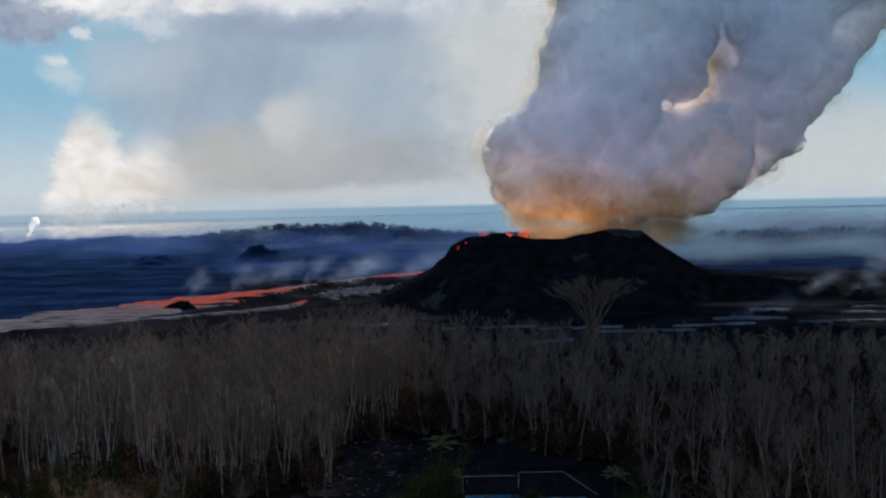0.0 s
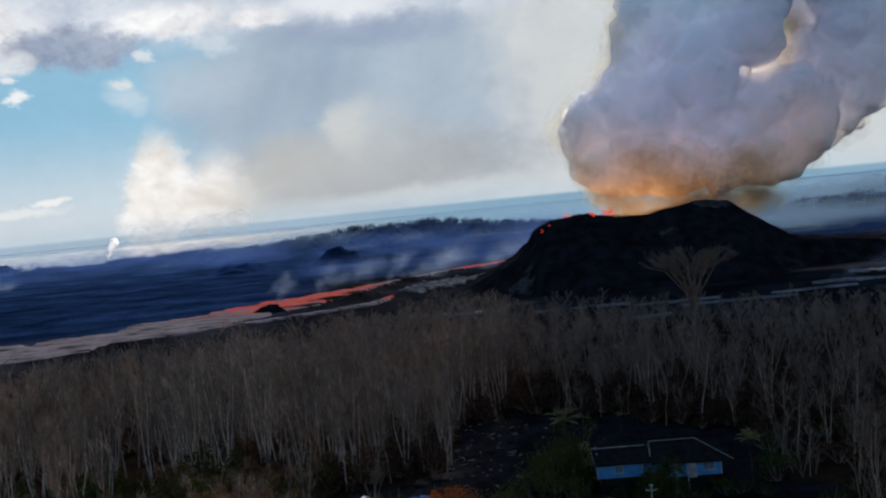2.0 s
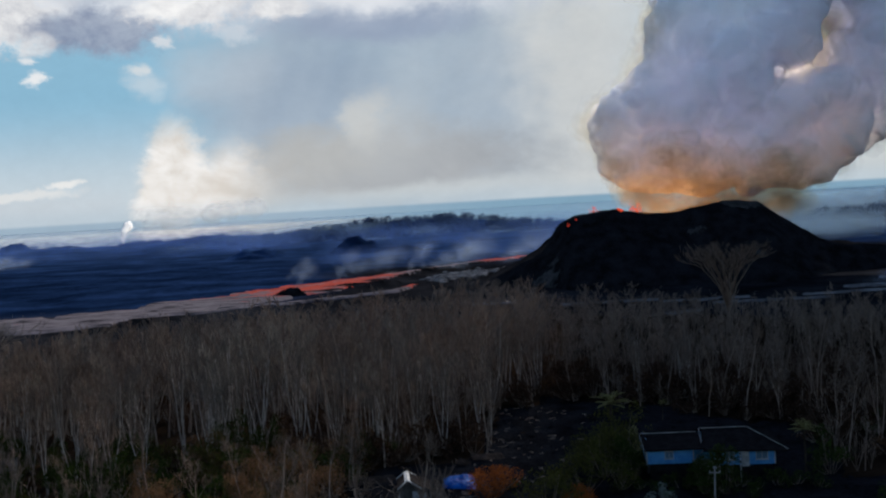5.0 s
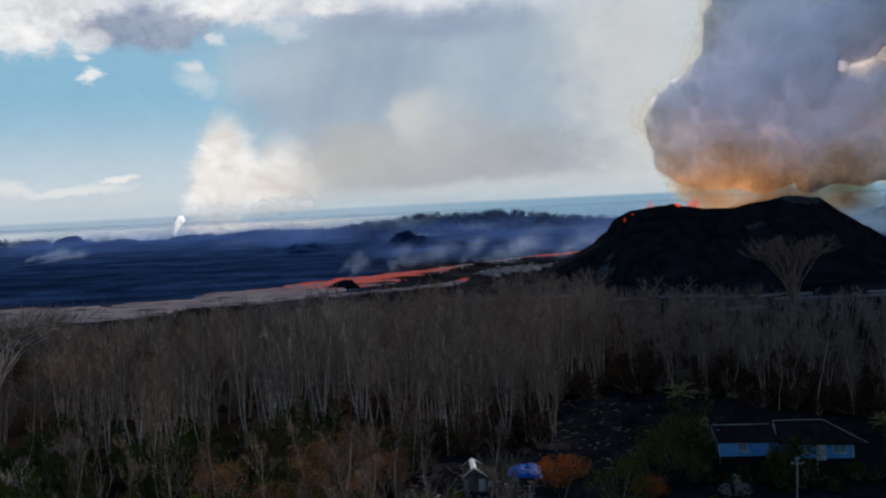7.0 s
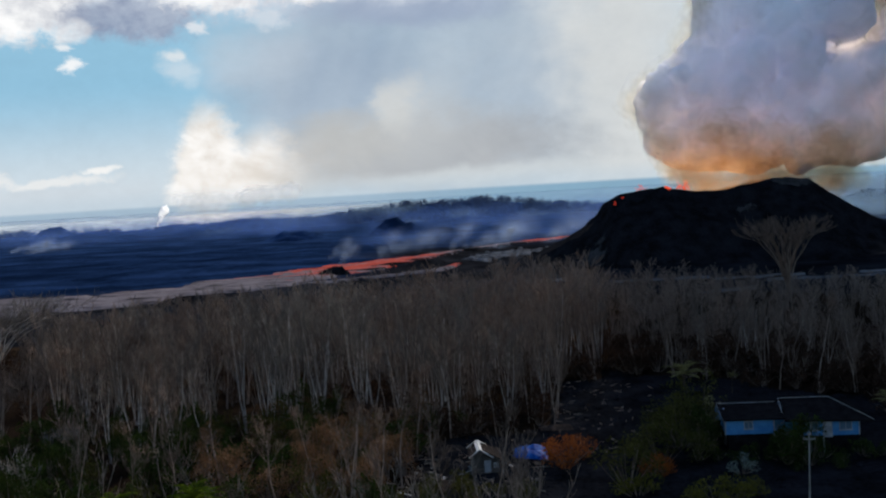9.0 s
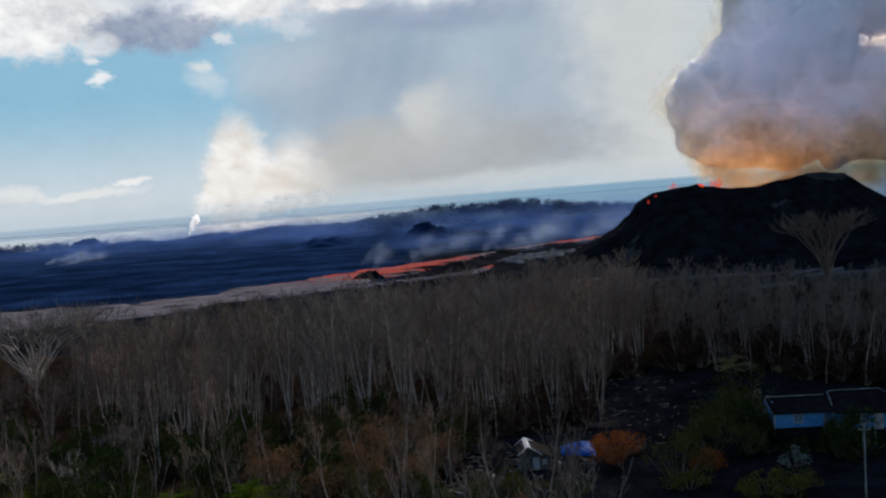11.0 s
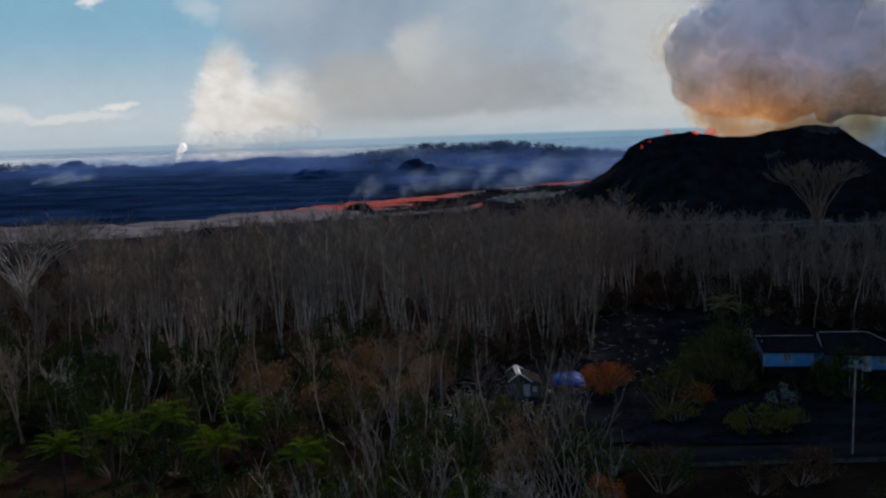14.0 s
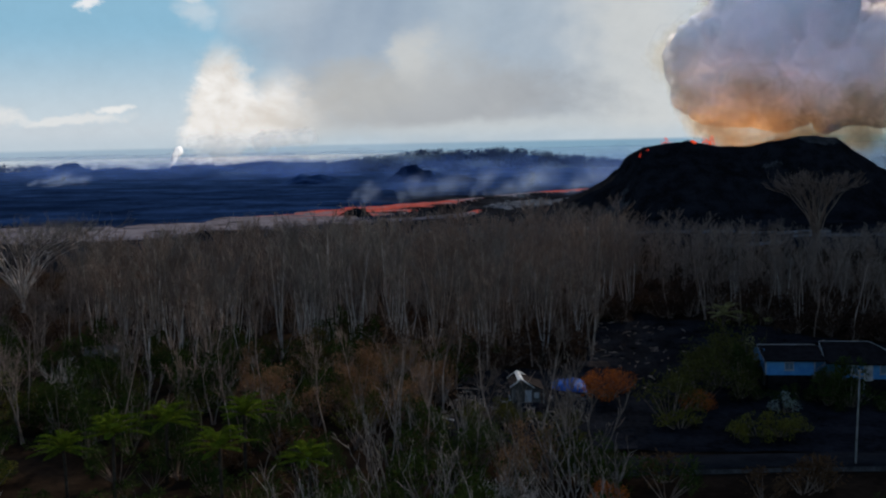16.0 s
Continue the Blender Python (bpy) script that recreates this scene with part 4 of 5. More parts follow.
def shrub_mesh(seed, height, spread, clumps, leaves, size):
    rng = random.Random(seed)
    stems, crown = Tubes(), Leaves()
    for _ in range(clumps):
        w, r = rng.uniform(0, 6.28), spread * math.sqrt(rng.random())
        c = Vector((math.cos(w) * r, math.sin(w) * r, height * (0.2 + 0.75 * rng.random() * (1 - 0.5 * (r / spread) ** 2))))
        path, radii = limb(rng, Vector((c.x * 0.15, c.y * 0.15, -0.1)), c, c.length, 0.05, 3, 0.08, 0.05)
        stems.add(path, radii, 3)
        big = spread * rng.uniform(0.22, 0.42)
        for _ in range(leaves):
            d = Vector((rng.gauss(0, 1), rng.gauss(0, 1), rng.gauss(0, 0.8)))
            d = d.normalized() * rng.uniform(0.5, 1.0)
            crown.leaf(c + d * big, d + Vector((rng.uniform(-0.6, 0.6), rng.uniform(-0.6, 0.6), rng.uniform(-0.4, 0.5))), size * rng.uniform(0.6, 1.3), size * 0.5)
    return stems, crown


def shrub(name, seed, height, spread, clumps, leaves, size, material, label, group="", category="shrub"):
    ob = thing(name, pose(0, 0, 0), label, category, group)
    stems, crown = shrub_mesh(seed, height, spread, clumps, leaves, size)
    new("woody_base", stems.mesh("woody_base", M_TWIG)).parent = ob
    new("foliage", crown.mesh("foliage", material)).parent = ob
    return ob


def scatter(models, places, size):
    """Moves the models to the first places and copies them to the rest."""
    for k, (x, y) in enumerate(places):
        r = random.Random(k * 7 + 3)
        s = r.uniform(0.7, 1.25) * size
        m = pose(x, y, 0, 0, 0, r.uniform(0, 360)) @ Matrix.Diagonal((s, s, s * r.uniform(0.8, 1.15), 1))
        if k < len(models):
            models[k].matrix_basis = m
        else:
            copy_thing(models[r.randrange(len(models))], Matrix.Identity(4)).matrix_basis = m


def places_in(seed, n, x0, x1, y0, y1, ok):
    r, out = random.Random(seed), []
    while len(out) < n:
        x, y = r.uniform(x0, x1), r.uniform(y0, y1)
        if abs(x) < 26 + y * 0.5 and ok(x, y):
            out.append((x, y))
    return out


brown = [shrub("shrub", 500 + k, 2.6, 1.6, 9, 42, 0.30, M_DRY, "dry brown shrub among leafless trees", "brown shrubs") for k in range(3)]
green = [shrub("shrub", 520 + k, 3.0, 1.7, 10, 44, 0.30, M_LEAF, "dark green shrub in the undergrowth", "green shrubs") for k in range(3)]
scatter(brown, places_in(1, 120, -34, 70, 56, 150, lambda x, y: not in_clearing(x, y)), 1.0)
edge_models = [shrub_mesh(510 + k, 2.4, 1.7, 9, 40, 0.34) for k in range(3)]
rng = random.Random(23)
rows = [(x, y, 0.0, rng.uniform(0.8, 1.7), rng.uniform(0, 6.28), rng.randrange(3)) for x, y in places_in(15, 190, 0, 50, 112, 160, lambda x, y: not in_clearing(x, y)) + places_in(16, 70, -26, 2, 110, 150, lambda x, y: not in_clearing(x, y)) + places_in(18, 60, -90, -22, 118, 170, lambda x, y: True)]
joined("undergrowth", [m[1] for m in edge_models], rows, M_UNDER, "dark reddish brown undergrowth along the forest edge", "undergrowth")
joined("undergrowth_stems", [m[0] for m in edge_models], rows, M_TWIG, "thin stems of the dark undergrowth", "undergrowth")
scatter(green, places_in(2, 170, -80, -10, 56, 118, lambda x, y: not in_clearing(x, y)) + places_in(3, 12, 0, 60, 58, 75, lambda x, y: True) + places_in(4, 26, -22, -1, 60, 79, lambda x, y: True) + places_in(7, 14, 28, 60, 85, 125, lambda x, y: True), 1.0)

tree_leafy = [shrub("leafy_tree", 540 + k, 6.5, 1.9, 16, 60, 0.34, M_LEAF, "dark green leafy tree standing among bare trees", "leafy trees", "tree") for k in range(2)]
tree_olive = [shrub("leafy_tree", 544 + k, 5.2, 2.0, 14, 56, 0.32, M_OLIVE, "olive brown leafy tree standing among bare trees", "leafy trees", "tree") for k in range(2)]


def off_pale(x, y):
    return not in_clearing(x, y) and not (abs(x + 53) < 3.5 and 88 < y < 100)


scatter(tree_leafy, places_in(12, 62, -82, -26, 80, 116, off_pale) + [(16.8, 97.5), (18.6, 97.0), (-20, 94), (-12, 82), (-16, 80)], 0.92)
scatter(tree_olive, places_in(13, 34, -82, -20, 80, 118, off_pale) + [(-6, 76), (-22, 84)], 0.85)

low = [shrub("shrub", 556 + k, 1.7, 1.2, 9, 46, 0.26, M_OLIVE, "low olive green shrub among broken boards", "shrubs by the shed") for k in range(2)]
scatter(low, [(-14.5, 91), (-12.8, 89.6), (-11.2, 91.6), (-9.4, 90), (-7.4, 91.2), (-5.8, 89.6), (-15.6, 88.4), (-10.4, 87.6), (-13.6, 93.4)], 1.0)

yellow = [shrub("yellow_shrub", 560 + k, 2.0, 1.6, 14, 50, 0.26, M_YELLOW, "yellow-green bush beside the road", "yellow bushes") for k in range(2)]
scatter(yellow, [(7.4, 86.6), (9.2, 86.9), (10.9, 87.4), (3.4, 89.2), (12.8, 89.0), (-54, 92), (-50, 100), (-24, 96), (-21, 90), (-46, 74)], 0.95)

heap = [shrub("orange_shrub", 580, 2.6, 2.1, 26, 95, 0.22, M_ORANGE, "dome-shaped dead shrub with rusty orange needles", "orange shrubs")]
scatter(heap, [(-1.9, 99.5), (5.6, 95.5), (-3.0, 70.0)], 0.6)
heap[0].matrix_basis = pose(-1.9, 99.8, 0)

mass = [shrub("broad_shrub", 590 + k, 4.6, 2.4, 18, 60, 0.32, M_OLIVE, "broad olive green tree crown beside the blue house", "garden trees", "tree") for k in range(2)]
scatter(mass, [(7.2, 107), (10.2, 108.5), (8.5, 104), (6.3, 99), (9.6, 99.5), (2.8, 91.5), (7.5, 111), (11, 111.5)], 0.98)
ochre = shrub("ochre_shrub", 597, 4.6, 1.3, 10, 55, 0.30, M_PALMDRY, "ochre tree crown beside the blue house", "", "tree")
ochre.matrix_basis = pose(11.4, 105.5, 0) @ Matrix.Diagonal((1.0, 1.0, 1.12, 1))
sage = shrub("sage_shrub", 598, 1.6, 1.1, 8, 50, 0.22, M_SAGE, "grey-green bush in front of the blue house")
sage.matrix_basis = pose(12.6, 95.0, 0)
screen = [shrub("leafy_tree", 601 + k, 4.6, 1.25, 16, 70, 0.26, M_LEAF, "dark green tree in front of the blue house", "trees before the house", "tree") for k in range(2)]
scatter(screen, [(16.9, 98.8), (18.2, 99.2), (9.9, 101.8), (11.0, 102.6)], 0.95)
skirt = [shrub("shrub", 604 + k, 1.9, 1.4, 9, 46, 0.26, M_LEAF, "dark green shrub growing against the blue house", "shrubs at the house") for k in range(2)]
scatter(skirt, [(11.4, 99.6), (13.2, 99.0), (15.0, 99.4), (16.6, 98.8), (18.2, 98.6), (20.0, 98.9), (21.8, 98.4), (23.6, 99.2), (25.4, 99.4), (13.6, 96.6), (17.4, 95.6), (20.8, 95.8), (27, 98)], 0.85)
russet = [shrub("russet_tree", 614 + k, 5.2, 2.0, 15, 56, 0.24, M_RUSSET, "small tree full of dry russet leaves", "russet trees", "tree") for k in range(3)]
scatter(russet, places_in(9, 20, -36, -13, 86, 116, lambda x, y: not in_clearing(x, y)) + places_in(19, 22, -27, -14, 88, 112, lambda x, y: not in_clearing(x, y)) + places_in(10, 3, -14, -5, 70, 77, lambda x, y: True), 0.85)


def palm(seed, trunk_height, reach, fronds, material, label, group, lean=0.05):
    rng = random.Random(seed)
    ob = thing("palm", pose(0, 0, 0), label, "palm tree", group)
    stem = Tubes()
    path, radii = limb(rng, Vector((0, 0, -0.2)), Vector((lean, lean * 0.5, 1)), trunk_height, 0.14, 5, 0.03, 0.02)
    stem.add(path, [0.16, 0.13, 0.12, 0.12, 0.12, 0.13], 7)
    new("trunk", stem.mesh("trunk", M_TRUNK)).parent = ob
    for k in range(fronds):
        leaves, rib = Leaves(), Tubes()
        stretch = rng.uniform(0.75, 1.15)
        w, up = 2 * math.pi * k / fronds + rng.uniform(-0.25, 0.25), (0.3, 0.75, 1.1, 1.4)[k % 4] + rng.uniform(-0.2, 0.2)
        flat = Vector((math.cos(w), math.sin(w), 0))
        pts = []
        for q in range(9):
            f = q / 8
            pts.append(path[-1] + flat * stretch * reach * f * (math.cos(up) + 0.35 * f * math.sin(up)) + Vector((0, 0, stretch * reach * (math.sin(up) * f - (0.16 + 0.36 * math.sin(up)) * f ** 2.6))))
        rib.add(pts, [0.03 * (1 - 0.08 * q) for q in range(9)], 3)
        side = Vector((-flat.y, flat.x, 0))
        for q in range(1, 9):
            for h in (0.0, 0.34, 0.67):
                if q + h > 8:
                    continue
                p, d = along(pts, (q + h) / 8)
                ln = reach * 0.22 * math.sin(math.pi * (0.12 + 0.8 * (q + h) / 8))
                for sgn in (-1, 1):
                    leaves.leaf(p, side * sgn + d * 1.0 + Vector((0, 0, -0.4)), ln, 0.027 * reach)
        fr = new("frond", leaves.mesh("frond", material))
        fr.parent = ob
        new("midrib", rib.mesh("midrib", material)).parent = fr
    return ob


lush = palm(61, 4.4, 2.4, 22, M_PALM, "bright green palm with arching fronds in the undergrowth", "green palms")
lush.matrix_basis = pose(-34.0, 74.7, 0)
for x, y, s, a in ((-28.9, 76.8, 1.0, 40), (-36.4, 71.3, 1.02, 80), (-27.8, 68.3, 1.0, 130), (-21.9, 68.3, 0.85, 200), (-38.8, 69.2, 0.9, 260)):
    copy_thing(lush, Matrix.Identity(4)).matrix_basis = pose(x, y, 0, 0, 0, a) @ Matrix.Diagonal((s, s, s, 1))
dull = palm(62, 5.5, 1.9, 19, M_PALMDRY, "dull yellowish palm beside bare trees", "dull palms")
dull.matrix_basis = pose(9.5, 111.0, 0) @ Matrix.Diagonal((1.15, 1.15, 1.08, 1))
for x, y, s, a in ((-51.5, 83.3, 0.9, 40), (27.1, 103.0, 0.78, 80), (17, 128, 0.4, 10)):
    copy_thing(dull, Matrix.Identity(4)).matrix_basis = pose(x, y, 0, 0, 0, a) @ Matrix.Diagonal((s, s, s, 1))

# ---- far woods ----
clump = [shrub_mesh(700 + k, 8.0, 4.0, 10, 14, 1.5)[1] for k in range(4)]
rng = random.Random(21)
rows = []
for _ in range(950):
    x, y = rng.uniform(-260, 80), rng.uniform(790, 930)
    rows.append((x, y, ridge_z(x, y) - 1.2, rng.uniform(0.45, 0.95), rng.uniform(0, 6.28), rng.randrange(4)))
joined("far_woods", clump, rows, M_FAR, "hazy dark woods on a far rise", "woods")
rows = []
for _ in range(420):
    x, y = rng.uniform(110, 420), rng.uniform(640, 760)
    rows.append((x, y, ground_z(x, y) - 1, rng.uniform(0.6, 1.35), rng.uniform(0, 6.28), rng.randrange(4)))
for _ in range(160):
    x, y = rng.uniform(-720, -470), rng.uniform(960, 1080)
    rows.append((x, y, ground_z(x, y) - 1, rng.uniform(0.6, 1.35), rng.uniform(0, 6.28), rng.randrange(4)))
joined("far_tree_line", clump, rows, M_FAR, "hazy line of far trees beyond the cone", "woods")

# ---- road, houses, clearing ----
road = ribbon("road", [(-10, 78.9, 5.6), (-3, 79.7, 5.6), (40, 84.4, 5.6), (100, 91, 5.6)], 0.12, M_ROAD, across=4, rough=0.02)
tagged(road, "dark asphalt road along the clearing", "road", kind="structure")
edge_line = ribbon("road_edge", [(-3, 77.0, 0.16), (40, 81.7, 0.16), (100, 88.3, 0.16)], 0.30, M_WALL, across=2, rough=0.0)
tagged(edge_line, "pale worn line along the asphalt road", "road marking", kind="structure")

pole = thing("utility_pole", pose(14.8, 80.3, 0, 0, 1.5, 0), "slender grey wooden utility pole beside the road", "utility pole")
t = Tubes()
t.add([Vector((0, 0, -0.3)), Vector((0, 0, 3.4)), Vector((0, 0, 6.8))], [0.075, 0.065, 0.05], 8)
new("shaft", t.mesh("shaft", M_POLE)).parent = pole
boxed("crossarm", (-0.42, 0.42, -0.045, 0.045, 6.42, 6.50), M_POLE, pole, "short grey wooden crossarm")
for x in (-0.36, 0.36):
    boxed("insulator", (x - 0.03, x + 0.03, -0.03, 0.03, 6.504, 6.62), M_TIN, pole, "small grey insulator")
boxed("cap", (-0.12, 0.12, -0.12, 0.12, 6.78, 6.88), M_TIN, pole, "small metal cap")


def prism(points, y0, y1):
    """A slab from an outline in x and z, from y0 to y1."""
    bm = bmesh.new()
    a = [bm.verts.new((x, y0, z)) for x, z in points]
    b = [bm.verts.new((x, y1, z)) for x, z in points]
    bm.faces.new(a)
    bm.faces.new(b[::-1])
    for k in range(len(points)):
        n = (k + 1) % len(points)
        bm.faces.new((a[n], a[k], b[k], b[n]))
    bmesh.ops.recalc_face_normals(bm, faces=bm.faces)
    return bm


def slab(corners, thick):
    """A thick plate over four corners."""
    bm = bmesh.new()
    c = [Vector(p) for p in corners]
    n = (c[1] - c[0]).cross(c[-1] - c[0]).normalized() * thick
    a, b = [bm.verts.new(p) for p in c], [bm.verts.new(p - n) for p in c]
    bm.faces.new(a)
    bm.faces.new(b[::-1])
    for k in range(len(c)):
        q = (k + 1) % len(c)
        bm.faces.new((a[q], a[k], b[k], b[q]))
    bmesh.ops.recalc_face_normals(bm, faces=bm.faces)
    return bm


def bar(name, p, q, size, material, parent, label=""):
    t = Tubes()
    t.add([Vector(p), Vector(q)], [size, size], 4)
    ob = new(name, t.mesh(name, material))
    ob.parent = parent
    return tagged(ob, label)


def window(house, x0, x1, y, z0, z1):
    w = boxed("window", (x0, x1, y - 0.05, y + 0.03, z0, z1), M_TRIM, house, "window with pale frame")
    mid = (x0 + x1) / 2
    for a, b in ((x0 + 0.06, mid - 0.03), (mid + 0.03, x1 - 0.06)):
        boxed("pane", (a, b, y - 0.062, y - 0.052, z0 + 0.06, z1 - 0.06), M_GLASS, w, "", 0.0)
    boxed("sill", (x0 - 0.06, x1 + 0.06, y - 0.14, y - 0.05, z0 - 0.07, z0 - 0.004), M_TRIM, w)


def blue_house():
    h = thing("house", pose(0, 0, 0), "blue single-storey wooden house raised on posts with a dark roof", "house")
    boxed("wall", (12.3, 16.5, 101.4, 108.0, 1.80, 3.34), M_BLUE, h, "bright blue board wall")
    boxed("wall", (16.5, 18.9, 103.2, 108.0, 1.55, 3.20), M_BLUE, h, "blue wall set back behind the porch")
    boxed("wall", (18.9, 23.9, 101.4, 108.0, 1.45, 3.04), M_BLUE, h, "bright blue board wall")
    for k in range(14):
        x = 12.5 + k * 0.84
        if 16.5 < x < 18.95:
            continue
        z0, z1 = (1.82, 3.32) if x < 17.3 else (1.47, 3.02)
        boxed("batten", (x - 0.03, x + 0.03, 101.36, 101.4, z0, z1), M_BLUE, h, "", 0.0)
    for x, z0, z1 in ((12.26, 1.8, 3.3), (16.54, 1.55, 3.25), (18.86, 1.3, 3.0), (23.94, 1.45, 2.95)):
        boxed("corner_board", (x - 0.05, x + 0.05, 101.33, 101.39, z0, z1), M_TRIM, h, "pale corner board")
    # Dark boards added to stand for the shade under the raised floor.
    boxed("underfloor_shade", (12.5, 16.4, 101.55, 101.6, 0.0, 1.78), M_ROOF, h, "dark boards added as the shade under the house")
    boxed("underfloor_shade", (16.6, 23.7, 101.55, 101.6, 0.0, 1.40), M_ROOF, h, "dark boards added as the shade under the house")
    bar("gutter_pipe", (12.0, 100.75, 3.22), (12.2, 101.25, 2.75), 0.035, M_TRIM, h, "pale bent rain pipe")
    bar("gutter_pipe", (12.2, 101.25, 2.75), (12.2, 101.3, 1.7), 0.035, M_TRIM, h, "pale rain pipe")
    bar("gutter_pipe", (17.35, 100.65, 3.05), (16.75, 101.1, 2.5), 0.035, M_TRIM, h, "pale bent rain pipe")
    bar("gutter_pipe", (16.75, 101.1, 2.5), (16.75, 101.2, 1.5), 0.035, M_TRIM, h, "pale rain pipe")
    boxed("porch_rail", (16.6, 18.8, 101.36, 101.42, 2.05, 2.12), M_TRIM, h, "pale porch rail")
    boxed("porch_floor", (16.5, 18.9, 100.9, 103.2, 1.42, 1.54), M_TIMBER, h, "grey wooden porch floor")
    part("roof", slab([(12.0, 100.7, 3.30), (17.5, 100.7, 3.30), (17.5, 104.8, 3.90), (12.0, 104.8, 3.90)], 0.14), M_ROOF, h, "dark shingle roof slope")
    part("roof", slab([(17.5, 109.0, 3.30), (12.0, 109.0, 3.30), (12.0, 104.8, 3.90), (17.5, 104.8, 3.90)], 0.14), M_ROOF, h)
    part("roof", slab([(17.3, 100.6, 3.10), (25.0, 100.6, 2.90), (22.1, 104.8, 4.20), (17.8, 104.8, 4.20)], 0.14), M_ROOF, h, "dark hipped roof slope")
    part("roof", slab([(25.0, 109.0, 2.90), (17.3, 109.0, 3.10), (17.8, 104.8, 4.20), (22.1, 104.8, 4.20)], 0.14), M_ROOF, h)
    part("roof", slab([(25.0, 100.6, 2.90), (25.0, 109.0, 2.90), (22.1, 104.85, 4.20), (22.1, 104.75, 4.20)], 0.14), M_ROOF, h)
    bar("ridge_cap", (12.0, 104.8, 3.95), (17.3, 104.8, 3.95), 0.04, M_TIN, h, "pale metal ridge strip")
    bar("ridge_cap", (17.7, 104.8, 4.26), (22.1, 104.8, 4.26), 0.04, M_TIN, h, "pale metal ridge strip")
    bar("hip_cap", (22.1, 104.8, 4.26), (25.0, 100.6, 2.97), 0.03, M_TIN, h, "pale metal hip strip")
    bar("rake_board", (12.0, 104.8, 3.87), (12.0, 100.7, 3.27), 0.035, M_TRIM, h, "pale rake board")
    bar("rake_board", (17.6, 104.8, 4.22), (17.3, 100.6, 3.10), 0.035, M_TRIM, h, "pale rake board")
    part("gable", prism([(12.42, 3.3), (12.5, 3.3), (12.5, 3.75), (12.42, 3.75)], 103.4, 106.2), M_BLUE, h)
    window(h, 13.9, 14.7, 101.36, 2.3, 3.0)
    window(h, 19.3, 20.3, 101.36, 1.95, 2.75)
    window(h, 22.2, 23.3, 101.36, 1.95, 2.75)
    boxed("door", (20.9, 21.6, 101.33, 101.38, 1.3, 2.9), M_TRIM, h, "pale door")
    for x in (19.6, 20.7):
        boxed("porch_post", (x - 0.05, x + 0.05, 100.75, 100.85, 0.0, 2.92), M_TRIM, h, "pale porch post")
    for x in (12.7, 15.0, 17.2, 19.5, 21.7, 23.6):
        for y in (101.7, 104.7, 107.7):
            boxed("pier", (x - 0.1, x + 0.1, y - 0.1, y + 0.1, -0.2, 1.79 if x < 16.5 else 1.41), M_TIMBER, h)
    return h


blue_house()


def wrecked_shed():
    h = thing("shed", pose(-9.2, 97.4, 0, 0, 0, 8) @ Matrix.Diagonal((0.74, 0.72, 0.72, 1)), "small half-burnt shed with a pale tin roof strip", "shed")
    boxed("wall", (-1.7, 1.7, 0.0, 0.12, 0, 2.0), M_WALL, h, "weathered board front wall")
    boxed("wall", (-1.7, -1.58, 0.12, 4.0, 0, 2.0), M_WALL, h)
    boxed("wall", (1.58, 1.7, 0.12, 4.0, 0, 1.8), M_WALL, h)
    boxed("wall", (-1.58, 1.58, 3.9, 4.0, 0, 2.0), M_WALL, h)
    part("gable", prism([(-1.6, 2.0), (0.2, 2.0), (-0.75, 3.0)], 0.02, 0.1), M_WALL, h)
    part("roof", slab([(-1.95, -0.4, 2.2), (-0.75, -0.4, 3.15), (-0.75, 4.4, 3.15), (-1.95, 4.4, 2.2)], -0.06), M_RUST, h, "burnt tin roof slope")
    part("roof", slab([(-0.75, -0.4, 3.19), (-0.42, -0.4, 3.01), (-0.42, 4.4, 3.01), (-0.75, 4.4, 3.19)], -0.06), M_WHITE, h, "pale roof ridge strip")
    part("roof", slab([(-1.05, -0.4, 3.01), (-0.76, -0.4, 3.19), (-0.76, 4.4, 3.19), (-1.05, 4.4, 3.01)], -0.06), M_WHITE, h, "pale roof ridge strip")
    part("roof", slab([(-0.41, -0.3, 2.93), (2.1, -0.5, 1.75), (2.1, 4.4, 1.85), (-0.41, 4.3, 2.93)], -0.06), M_RUST, h, "burnt dark roof sheet")
    bar("rake_board", (-0.75, -0.44, 3.2), (-2.0, -0.44, 2.2), 0.09, M_WHITE, h, "white rake board")
    bar("rake_board", (-0.7, -0.44, 3.2), (0.9, -0.44, 2.1), 0.09, M_WHITE, h, "white rake board")
    bar("rake_board", (-0.75, 4.44, 3.22), (-2.0, 4.44, 2.3), 0.08, M_WHITE, h, "white rake board")
    bar("rake_board", (-0.7, 4.44, 3.22), (0.7, 4.44, 2.4), 0.08, M_WHITE, h, "white rake board")
    boxed("door", (-0.2, 0.6, -0.03, 0.0, 0.02, 1.7), M_TRIM, h, "pale door")
    boxed("window", (0.9, 1.5, -0.03, 0.0, 0.7, 1.4), M_TIN, h)
    for x in (-1.75, 2.0):
        boxed("post", (x - 0.05, x + 0.05, -0.5, -0.4, 0, 1.9), M_TIMBER, h)
    return h


